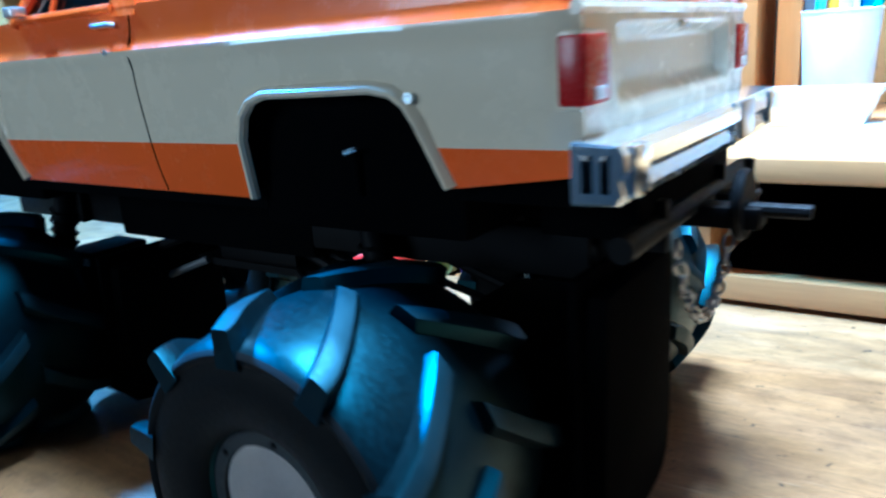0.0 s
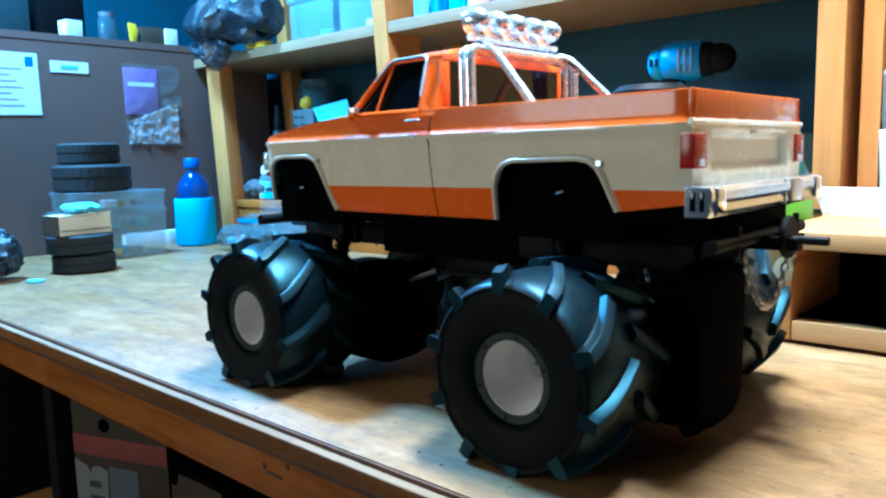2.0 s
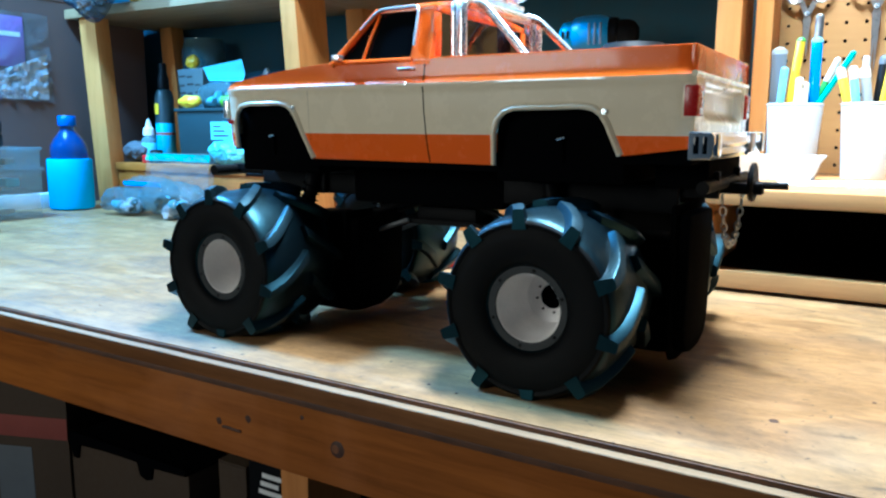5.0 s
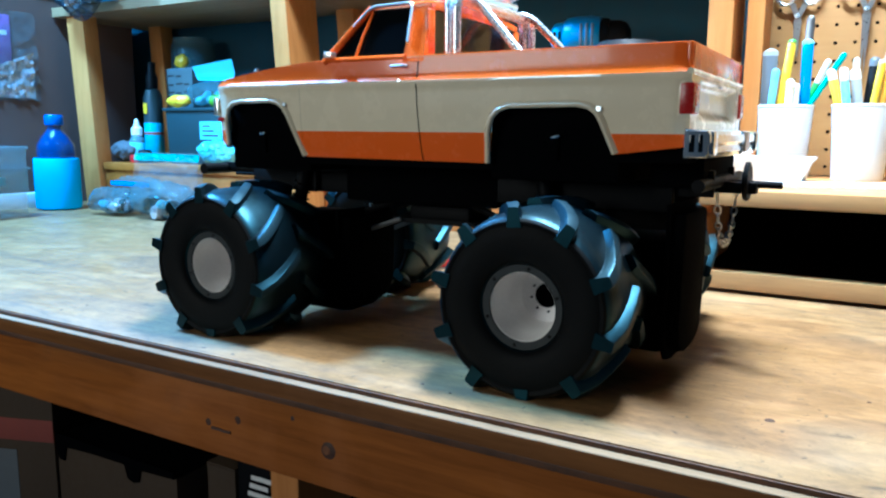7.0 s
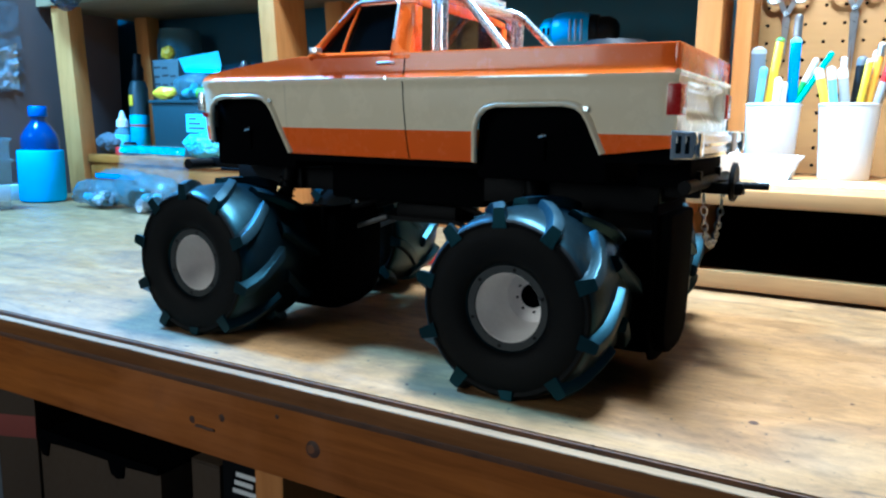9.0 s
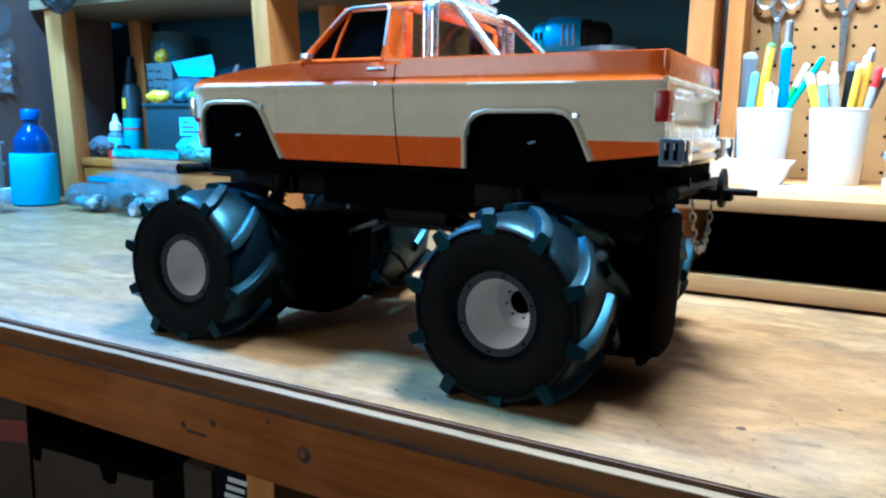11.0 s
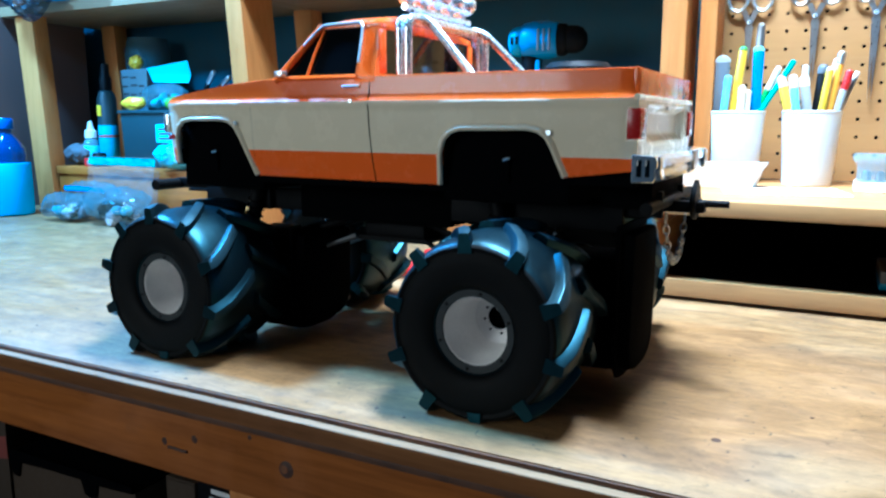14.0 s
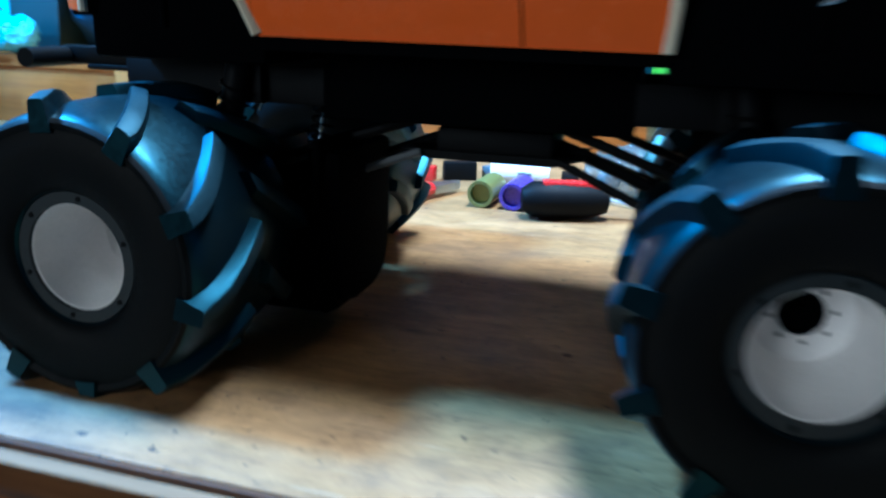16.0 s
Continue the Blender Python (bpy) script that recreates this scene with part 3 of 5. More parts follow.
def cab():
    """Greenhouse: pillars, roof, dark glass, chrome drip rails."""
    base, top = 0.2365, 0.2800
    for side in (-1, 1):
        def at(x, z):
            t = (z - base) / (top - base)
            return Vector((x, side * (0.0955 - 0.0150 * t), z))
        part("pillar_front", tube([at(-0.0720, base - 0.002), at(-0.0510, 0.258), at(-0.0320, top)], 0.0032, 8), ORANGE, truck)
        part("vent_bar", tube([at(-0.0385, base), at(-0.0350, 0.256), at(-0.0290, top - 0.004)], 0.0014, 8), ORANGE, truck)
        part("window_sill", tube([at(-0.0720, base), at(0.012, base)], 0.0022, 8), ORANGE, truck)
        rear = [at(0.0095, base - 0.004), at(0.0295, base - 0.004), at(0.0255, top + 0.001), at(0.0100, top + 0.001)]
        inner = [p + Vector((0, -side * 0.006, 0)) for p in rear]
        part("pillar_rear", fixed(grid_mesh([rear, inner], closed_v=True, caps=True)), ORANGE, truck)
        pane = [at(-0.0690, base), at(0.0110, base), at(0.0110, top), at(-0.0310, top)]
        glass = [p + Vector((0, -side * 0.0020, 0)) for p in pane]
        part("side_window", fixed(grid_mesh([glass, [p + Vector((0, -side * 0.0008, 0)) for p in glass]], closed_v=True, caps=True)), DARK_GLASS, truck, "black tinted side window")
        drip = rounded([at(-0.0460, 0.2640), at(-0.0305, top + 0.0005), at(0.0105, top + 0.0012), at(0.0125, 0.2480)], 0.006)
        part("drip_rail", tube([p + Vector((0, side * 0.0022, 0)) for p in drip], 0.0013, 8), TRIM, truck, "chrome drip rail")
        part("wing_mirror", box(-0.066, -0.058, side * 0.1005 - 0.004, side * 0.1005 + 0.004, 0.2380, 0.2430, 0.001), TRIM, truck)
    rows = []
    for i in range(13):
        x = -0.0350 + 0.0620 * i / 12
        u = (i / 12 * 2 - 1)
        rows.append([(x, t * 0.0815, 0.2800 + 0.0118 * (1 - abs(t) ** 2.8) * (1 - abs(u) ** 6 * 0.6)) for t in (-1 + j / 8 for j in range(17))])
    rim = [[(p[0], p[1], 0.2775) for p in row] for row in rows]
    bm = grid_mesh(rows)
    grid_mesh([[r[0] for r in rows], [r[0] for r in rim]], bm=bm)
    grid_mesh([[r[-1] for r in rows], [r[-1] for r in rim]], bm=bm)
    grid_mesh([rows[0], rim[0]], bm=bm)
    grid_mesh([rows[-1], rim[-1]], bm=bm)
    grid_mesh(rim, bm=bm)
    part("roof", fixed(bm), ORANGE, truck, "orange cab roof")
    # rear wall of the cab with its window opening
    for y0, y1, z0, z1 in ((-0.090, 0.090, 0.2010, 0.2400), (-0.082, 0.082, 0.2750, 0.2800), (-0.088, -0.076, 0.2400, 0.2750), (0.076, 0.088, 0.2400, 0.2750)):
        part("cab_back", box(0.0245, 0.0285, y0, y1, z0, z1, 0.001), ORANGE, truck)
    part("rear_window", box(0.0258, 0.0268, -0.076, 0.076, 0.2400, 0.2750), DARK_GLASS, truck)
    part("windscreen", fixed(grid_mesh([[(-0.0700, -0.087, base), (-0.0700, 0.087, base)], [(-0.0310, -0.078, top), (-0.0310, 0.078, top)]])), DARK_GLASS, truck)
    part("cab_floor", box(-0.070, 0.0245, -0.088, 0.088, 0.2100, 0.2300), BLACK_MATT, truck)


def roll_bar():
    hoop = 0.2840
    for x, inset in ((0.0385, 0.072), (0.0475, 0.0745)):
        part("hoop", tube(rounded([(x, -inset, 0.2015), (x, -inset, hoop), (x, inset, hoop), (x, inset, 0.2015)], 0.010, 6), 0.0036, 12), CHROME, truck, "chrome roll bar hoop")
    for y in (-0.066, 0.066):
        part("upright", tube([(0.0430, y, 0.2015), (0.0430, y, hoop)], 0.0030, 10), CHROME, truck)
        part("stay", tube(rounded([(0.0450, y * 0.80, hoop + 0.002), (0.0570, y * 0.82, hoop - 0.002), (0.1050, y, 0.2330), (0.1320, y, 0.2030)], 0.006), 0.0036, 12), CHROME, truck, "chrome slanting roll bar stay")
        for x in (0.0385, 0.0475):
            part("foot_plate", lathe([(0, 0.2010), (0.0070, 0.2010), (0.0070, 0.2030), (0.0045, 0.2040), (0, 0.2040)], 12, "z", (x, y * 1.10, 0)), CHROME, truck)
    part("lamp_rail", tube([(0.0360, -0.060, 0.2945), (0.0360, 0.060, 0.2945)], 0.0030, 10), CHROME, truck)
    for y in (-0.050, 0.050):
        part("rail_post", tube([(0.0390, y, hoop), (0.0360, y, 0.2950)], 0.0022, 8), CHROME, truck)
    for k in range(5):
        y = -0.0500 + 0.0250 * k
        lamp = part("roof_lamp", lathe([(0, 0.0125), (0.0038, 0.0116), (0.0078, 0.0074), (0.0100, 0.0010), (0.0104, -0.0060), (0.0098, -0.0085), (0, -0.0085)], 20, "x", (0.0360, y, 0.3085)), CHROME, truck, "round chrome roof lamp")
        part("lens", lathe([(0, -0.0102), (0.0060, -0.0098), (0.0096, -0.0086), (0, -0.0084)], 20, "x", (0.0360, y, 0.3085)), RED_LENS, lamp)
        part("stem", tube([(0.0360, y, 0.2945), (0.0360, y, 0.2992)], 0.0016, 8), CHROME, lamp)


def bumpers():
    x = 0.2430
    prof = [(x - 0.0045, 0.1800), (x + 0.0105, 0.1790), (x + 0.0125, 0.1760), (x + 0.0125, 0.1710), (x + 0.0108, 0.1685), (x + 0.0118, 0.1640), (x + 0.0095, 0.1605), (x - 0.0045, 0.1600)]
    rows = []
    for y, dx, s in ((-0.1036, -0.0010, 0.88), (-0.1030, 0, 0.96), (-0.1010, 0, 1), (-0.0960, 0, 1), (-0.05, 0.0008, 1), (0.0, 0.0010, 1), (0.05, 0.0008, 1), (0.0960, 0, 1), (0.1010, 0, 1), (0.1030, 0, 0.96), (0.1036, -0.0010, 0.88)):
        rows.append([(x + 0.004 + (px - x - 0.004) * s + dx, y, 0.170 + (pz - 0.170) * s) for px, pz in prof])
    for side in (-1, 1):
        for x0, x1 in ((x - 0.0012, x + 0.0024), (x + 0.0048, x + 0.0078)):
            part("end_slot", box(x0, x1, *sorted((side * 0.1030, side * 0.1040)), 0.1645, 0.1760, 0.0004), DARK_GLASS, truck, "dark slot in the bumper end")
    part("rear_bumper", fixed(grid_mesh(rows, closed_v=True, caps=True)), BUMPER_CHROME, truck, "chrome rear bumper", 25)
    part("plate_recess", box(x + 0.0090, x + 0.0140, 0.030, 0.052, 0.1625, 0.1785, 0.0012), DULL_STEEL, truck)
    for y in (-0.092, 0.092):
        part("bumper_pad", box(x - 0.0020, x + 0.0142, y - 0.0065, y + 0.0065, 0.1618, 0.1786, 0.0028), BUMPER_CHROME, truck, "rounded chrome bumper pad")
    part("bumper_rib", box(x + 0.0100, x + 0.0134, 0.0195, 0.0205, 0.1612, 0.1790, 0.0003), CHROME, truck)
    part("bumper_mount", box(0.205, 0.2440, -0.060, 0.060, 0.1380, 0.1670, 0.002), BLACK_MATT, truck)
    part("front_bumper", tube([(-0.2500, -0.074, 0.1370), (-0.2500, 0.074, 0.1370)], 0.0055, 12), BLACK, truck, "black tube front bumper")
    for y in (-0.040, 0.040):
        part("bumper_arm", box(-0.2520, -0.1900, y - 0.004, y + 0.004, 0.1330, 0.1430, 0.001), BLACK, truck)
    part("skid_plate", box(-0.2350, -0.1950, -0.045, 0.045, 0.1300, 0.1330, 0.001), BLACK, truck)


def chassis():
    for y in (-0.045, 0.045):
        part("frame_rail", box(-0.2050, 0.2200, y - 0.004, y + 0.004, 0.1180, 0.1380, 0.001), BLACK, truck)
    part("body_floor", box(-0.1000, 0.0890, -0.088, 0.088, 0.1470, 0.1560), BLACK_MATT, truck)
    part("battery_tray", box(-0.0850, 0.0750, -0.050, 0.050, 0.1120, 0.1470, 0.003), BLACK_MATT, truck)
    for x0, x1 in ((-0.1930, -0.0960), (0.0865, 0.1905)):
        part("inner_arch", box(x0, x1, -0.0880, 0.0880, 0.1400, 0.2030, 0.004), BLACK_MATT, truck)
    part("rear_pan", box(0.1880, 0.2380, -0.088, 0.088, 0.1560, 0.1690, 0.001), BLACK_MATT, truck)
    part("front_pan", box(-0.2050, -0.1860, -0.086, 0.086, 0.1600, 0.1750, 0.001), BLACK_MATT, truck)
    part("gearbox", box(-0.030, 0.034, -0.024, 0.024, 0.0950, 0.1085, 0.003), BLACK, truck)
    part("transfer_skid", plate([(-0.050, 0.0955), (0.050, 0.0955), (0.034, 0.0910), (-0.034, 0.0910)], 0.050, "xz", -0.025), BLACK, truck)
    for s in (-1, 1):
        ax = -0.0036 + s * AXLE
        part("axle_tube", tube([(ax, -0.078, HUB_Z), (ax, 0.078, HUB_Z)], 0.0085, 14), BLACK, truck)
        part("differential", lathe([(0, -0.022), (0.012, -0.020), (0.019, -0.012), (0.0205, 0), (0.019, 0.012), (0.012, 0.020), (0, 0.022)], 20, "x", (ax, 0.010, HUB_Z)), BLACK, truck)
        part("servo_plate", box(ax - 0.016, ax + 0.016, -0.040, 0.040, HUB_Z + 0.016, HUB_Z + 0.022, 0.001), BLACK, truck)
        part("drive_shaft", tube([(s * 0.034, 0.0, 0.100), (ax - s * 0.020, 0.010, HUB_Z + 0.004)], 0.0035, 10), BLACK, truck)
        for y in (-1, 1):
            part("lower_link", tube([(s * 0.038, y * 0.027, 0.0945), (ax - s * 0.004, y * 0.056, HUB_Z - 0.004)], 0.0024, 8), GREY if s < 0 else BLACK, truck)
            part("upper_link", tube([(s * 0.040, y * 0.030, 0.1120), (ax - s * 0.008, y * 0.036, HUB_Z + 0.020)], 0.0028, 8), BLACK, truck)
            foot, head = Vector((ax - s * 0.012, y * 0.062, HUB_Z + 0.006)), Vector((ax - s * 0.030, y * 0.058, 0.1560))
            shock = part("shock_absorber", tube([foot.lerp(head, 0.42), head], 0.0065, 12), BLACK, truck, "black shock absorber")
            part("shaft", tube([foot, foot.lerp(head, 0.45)], 0.0018, 8), CHROME, shock)
            way = head - foot
            coil = [foot.lerp(head, 0.08 + 0.62 * k / 90) + 0.0078 * (math.cos(k * 0.63) * way.cross(Vector((0, 1, 0))).normalized() + math.sin(k * 0.63) * Vector((0, 1, 0))) for k in range(91)]
            part("spring", tube(coil, 0.0009, 5), BLACK, shock)
            part("shock_tower", box(ax - s * 0.030 - 0.007, ax - s * 0.030 + 0.007, y * 0.052 - 0.003, y * 0.052 + 0.003, 0.1180, 0.1640, 0.001), BLACK, truck)
            part("body_post", tube([(ax - s * 0.005, y * 0.0885, 0.1560), (ax - s * 0.005, y * 0.0895, 0.1735)], 0.0020, 8), BLACK_MATT, truck)
            part("post_clip", tube([(ax - s * 0.005 - 0.003, y * 0.0925, 0.1730), (ax - s * 0.005 + 0.003, y * 0.0925, 0.1745)], 0.0010, 6), CHROME, truck)
    part("servo", box(-0.1400, -0.1080, -0.0600, -0.0200, 0.0800, 0.1000, 0.0015), BLACK, truck)
    part("servo_label", box(-0.1220, -0.1120, -0.0606, -0.0601, 0.0912, 0.0962), WHITE, truck, "small white printed servo label")
    part("cable", tube(rounded([(-0.150, 0.000, 0.108), (-0.140, -0.010, 0.120), (-0.110, -0.014, 0.116), (-0.090, -0.008, 0.124)], 0.012), 0.0010, 6), GREY, truck)
    part("steering_rod", tube([(-0.1720, -0.078, 0.066), (-0.1720, 0.078, 0.066)], 0.0024, 8), BLACK, truck)
    # rear cross bar, hitch and chain
    part("cross_bar", tube([(0.2440, -0.078, 0.1400), (0.2440, 0.090, 0.1400)], 0.0048, 12), BLACK, truck, "black tube cross bar under the bumper")
    for y in (-0.040, 0.040):
        part("bar_bracket", box(0.2120, 0.2480, y - 0.003, y + 0.003, 0.1300, 0.1500, 0.001), BLACK, truck)
    hitch = part("tow_hitch", box(0.2300, 0.2720, -0.004, 0.010, 0.1310, 0.1400, 0.0015), BLACK, truck, "black tow hitch with a round plate")
    part("hitch_pin", tube([(0.2640, 0.0035, 0.1383), (0.2895, 0.0035, 0.1383)], 0.0030, 10), BLACK, hitch)
    part("hitch_plate", lathe([(0, -0.002), (0.0140, -0.002), (0.0150, 0.0), (0.0140, 0.002), (0, 0.002)], 20, "x", (0.2640, 0.0035, 0.1400)), BLACK, hitch)
    part("hitch_ball", tube([(0.2600, 0.030, 0.1400), (0.2600, 0.030, 0.1545)], 0.0022, 8), BLACK, hitch)
    part("ball_arm", box(0.2480, 0.2640, 0.022, 0.038, 0.1370, 0.1400, 0.001), BLACK, hitch)
    # one gear case on each axle: body, seam flange, cover and screws
    edge = [(-0.074, 0.126), (-0.078, 0.030), (-0.074, 0.018), (-0.066, 0.009), (-0.050, 0.006), (-0.020, 0.006), (-0.004, 0.010), (0.005, 0.019), (0.009, 0.034), (0.010, 0.126)]
    for dx, label in ((0.0, "black gear case behind the rear axle"), (-0.3020, "black gear case behind the front axle")):
        high, low = (0.126, 0.098) if dx == 0 else (0.104, 0.084)
        drop = 0.0 if dx == 0 else 0.006
        hull = [(a * 0.9 - 0.002, min(b + 0.003 - drop, low)) for a, b in edge]
        case = part("gear_case", plate(hull, 0.066, "yz", 0.1560 + dx, 0.007), BLACK_MATT, truck, label)
        part("seam_flange", plate([(a, min(b, high)) for a, b in edge], 0.0034, "yz", 0.2225 + dx, 0.0008), BLACK_MATT, case)
        part("case_cover", plate([(a * 0.9 - 0.003, min(b + 0.006, high - 0.006)) for a, b in edge], 0.0125, "yz", 0.2236 + dx, 0.005), BLACK_MATT, case)
        for k in range(5 if dx == 0 else 4):
            part("case_screw", lathe([(0, 0.2310 + dx), (0.0026, 0.2306 + dx), (0.0034, 0.2240 + dx), (0, 0.2238 + dx)], 10, "x", (0, 0.0068, 0.024 + 0.021 * k)), GREY, case)
    links = 22
    for k in range(links):
        t = (k + 0.5) / links
        y, z = -0.034 + 0.088 * t, 0.1370 - 0.0480 * (1 - (2 * t - 1) ** 2) ** 0.75
        t2 = t + 0.01
        y2, z2 = -0.034 + 0.088 * t2, 0.1370 - 0.0480 * (max(0.0, 1 - (2 * t2 - 1) ** 2)) ** 0.75
        d = Vector((0, y2 - y, z2 - z)).normalized()
        e = Vector((1, 0, 0)) if k % 2 else d.cross(Vector((1, 0, 0)))
        c = Vector((0.2490, y, z))
        ring = [c + d * 0.0042 * math.cos(a) + e * 0.0024 * math.sin(a) for a in (2 * math.pi * s / 12 for s in range(12))]
        part("chain_link", tube(ring, 0.0008, 5, closed=True), DULL_STEEL, truck)


CARCASS = [(0.0300, -0.0370), (0.0312, -0.0412), (0.0345, -0.0440), (0.0400, -0.0456), (0.0480, -0.0464), (0.0550, -0.0460), (0.0576, -0.0450), (0.0590, -0.0460), (0.0604, -0.0462), (0.0622, -0.0448), (0.0646, -0.0395), (0.0662, -0.0300), (0.0674, -0.0160), (0.0679, 0.0)]
SHOULDER = [(-0.0472, 0.0565), (-0.0462, 0.0605), (-0.0448, 0.0622), (-0.0395, 0.0646), (-0.0300, 0.0662), (-0.0160, 0.0674), (0.0, 0.0679)]


def sagged(bm):
    """Flattens a soft tyre where it stands on the bench, and bulges it sideways there."""
    for v in bm.verts:
        d = -v.co.z - (HUB_Z - GROUND - 0.0004)
        if d > 0:
            v.co.z = -(HUB_Z - GROUND - 0.0004) + 0.02 * d
            v.co.y *= 1 + 2.2 * d
    return bm


def tyre_mesh():
    prof = CARCASS + [(r, -y) for r, y in CARCASS[-2::-1]]
    prof += [(0.0285, 0.034), (0.0285, -0.034), CARCASS[0]]
    return sagged(lathe(prof, 90, "y"))


def lug_mesh(half, turn):
    """One paddle lug, from the shoulder slanting to the middle of the tread, at its place round the wheel."""
    rows = []
    for s in range(13):
        u = s / 12
        y = half * (0.0470 - 0.0445 * u)
        a = 0.40 * u ** 1.25
        base = along(SHOULDER, -abs(y)) - 0.0012
        top = 0.0700 + 0.0030 * min(1.0, u / 0.30)
        fat = min(1.0, 0.80 + u / 0.60)
        wide, slim = 0.0066 * fat, 0.0050 * fat
        row = []
        for r, w in ((base, -wide), (top - 0.0012, -slim), (top - 0.0003, -slim + 0.0006), (top, -slim + 0.0018), (top, slim - 0.0018), (top - 0.0003, slim - 0.0006), (top - 0.0012, slim), (base, wide)):
            row.append((r * math.cos(a) - w * math.sin(a), y, r * math.sin(a) + w * math.cos(a)))
        rows.append(row)
    bm = grid_mesh(rows, closed_v=True, caps=True)
    bmesh.ops.recalc_face_normals(bm, faces=bm.faces)
    bmesh.ops.transform(bm, matrix=pose(0, 0, 0, 0, -turn, 0), verts=bm.verts)
    return sagged(bm)


def wheels():
    dish = [(0.0290, -0.0360), (0.0262, -0.0372), (0.0246, -0.0382), (0.0240, -0.0376), (0.0236, -0.0230), (0.0218, -0.0205), (0.0212, -0.0060), (0.0192, 0.0030), (0.0135, 0.0050), (0.0092, 0.0054), (0.0090, 0.0200), (0.0288, 0.0200), (0.0290, -0.0360)]
    first = None
    for sx in (-1, 1):
        for sy in (-1, 1):
            m = pose(-0.0036 + sx * AXLE, sy * TRACK, HUB_Z, 0, 0, 0 if sy < 0 else 180)
            if first is None:
                first = part("wheel", lathe(dish, 48, "y"), RIM, truck, "deep white wheel with a fat paddle tyre")
                first.matrix_basis = m
                tyre = part("tyre", tyre_mesh(), RUBBER, first, "fat black balloon tyre with matt, shade-darkened sidewalls", 40)
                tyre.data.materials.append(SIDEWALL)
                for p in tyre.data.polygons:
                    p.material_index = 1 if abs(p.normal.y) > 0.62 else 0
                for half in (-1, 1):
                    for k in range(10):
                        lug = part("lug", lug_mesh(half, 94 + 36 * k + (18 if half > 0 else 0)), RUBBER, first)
                        lug.data.materials.append(LIT_WORN_LUG)
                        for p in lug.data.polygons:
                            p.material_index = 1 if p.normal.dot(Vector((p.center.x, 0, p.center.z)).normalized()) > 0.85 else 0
                part("rim_ring", lathe([(0.0246, -0.0380), (0.0250, -0.0396), (0.0300, -0.0398), (0.0312, -0.0376), (0.0246, -0.0376)], 48, "y"), RIM_RING, first, "grey clamping ring")
                for k in range(6):
                    a = math.radians(60 * k + 20)
                    part("ring_bolt", lathe([(0, -0.0404), (0.0012, -0.0402), (0.0014, -0.0394), (0, -0.0394)], 8, "y", (0.0276 * math.cos(a), 0, 0.0276 * math.sin(a))), BLACK, first)
                part("hub", lathe([(0, 0.0090), (0.0078, 0.0090), (0.0084, 0.0052), (0.0090, 0.0050), (0.0092, 0.0150)], 24, "y"), BLACK_MATT, first, "black hub bore")
                part("back_plate", lathe([(0, 0.0250), (0.0230, 0.0248), (0.0292, 0.0225), (0.0292, 0.0203), (0, 0.0203)], 32, "y"), BLACK_MATT, first, "black plate covering the inner wheel face")
                part("axle_nut", lathe([(0, 0.0040), (0.0030, 0.0042), (0.0034, 0.0092), (0, 0.0092)], 6, "y"), BLACK_MATT, first)
                for k in range(8):
                    a = math.radians(45 * k + 10)
                    part("stud", lathe([(0, 0.0032), (0.0008, 0.0034), (0.0009, 0.0056), (0, 0.0056)], 6, "y", (0.0118 * math.cos(a), 0, 0.0118 * math.sin(a))), BLACK, first)
            else:
                copy_thing(first, m)


shell()
cab()
roll_bar()
bumpers()
chassis()
wheels()
spare = part("cargo_tyre", lathe([(0.014, -0.016), (0.017, -0.0205), (0.022, -0.0222), (0.0262, -0.0180), (0.0275, 0), (0.0262, 0.0180), (0.022, 0.0222), (0.017, 0.0205), (0.014, 0.016), (0.014, -0.016)], 48), BLACK)
single(spare, "small black tyre lying flat in the pickup bed", "tyre", (0.178, -0.037, 0.2233))

# ---- shelves behind the bench ----
unit = thing("shelf_unit", "rough pine shelf unit behind the workbench", "shelf unit", (0, 0, 0))
RACK = 0.078  # the left bays lean towards the side wall, sheared to fit the camera's view


def racked(bm):
    for v in bm.verts:
        v.co.x -= RACK * (v.co.z - 0.20)
    return bm


part("post", racked(box(-1.292, -1.234, 0.492, 0.530, 0.0, 1.20, 0.002)), LUMBER, unit, "wide pine post leaning a little")
part("post", racked(box(-0.652, -0.614, 0.480, 0.569, 0.0, 1.20, 0.002)), LUMBER, unit, "pine post set edge on")
part("post", box(0.122, 0.156, 0.516, 0.605, 0.1175, 1.20, 0.002), LUMBER, unit, "pine post beside the pegboard")
part("post", box(0.1715, 0.1945, 0.532, 0.600, 0.1175, 1.20, 0.002), LUMBER, unit)
part("rear_post", racked(box(-0.668, -0.622, 0.700, 0.738, 0.0, 1.20, 0.002)), LUMBER, unit)
part("rear_post", racked(box(-1.270, -1.225, 0.700, 0.738, 0.0, 1.20, 0.002)), LUMBER, unit)
for x0, x1, y0 in ((WX + 0.002, -0.6712, 0.482), (-0.6712, -0.6324, 0.5695), (-0.6324, 0.1215, 0.482)):
    part("upper_shelf", box(x0, x1, y0, BACK - 0.002, 0.4320, 0.4530, 0.0004), DIMMED_PINE, unit, "pine shelf board seen from below")
part("low_shelf", box(-1.2180, -0.6440, 0.500, BACK - 0.002, 0.0830, 0.1000, 0.0015), LUMBER_X, unit)
part("low_shelf", box(-0.5960, 0.100, 0.540, BACK - 0.002, 0.0830, 0.1000, 0.0015), LUMBER_X, unit)
part("kick_board", box(-1.2150, -0.6440, 0.504, 0.522, 0.0, 0.0828, 0.001), LUMBER_X, unit)
part("kick_board", box(-0.5960, 0.100, 0.544, 0.562, 0.0, 0.0828, 0.001), LUMBER_X, unit)

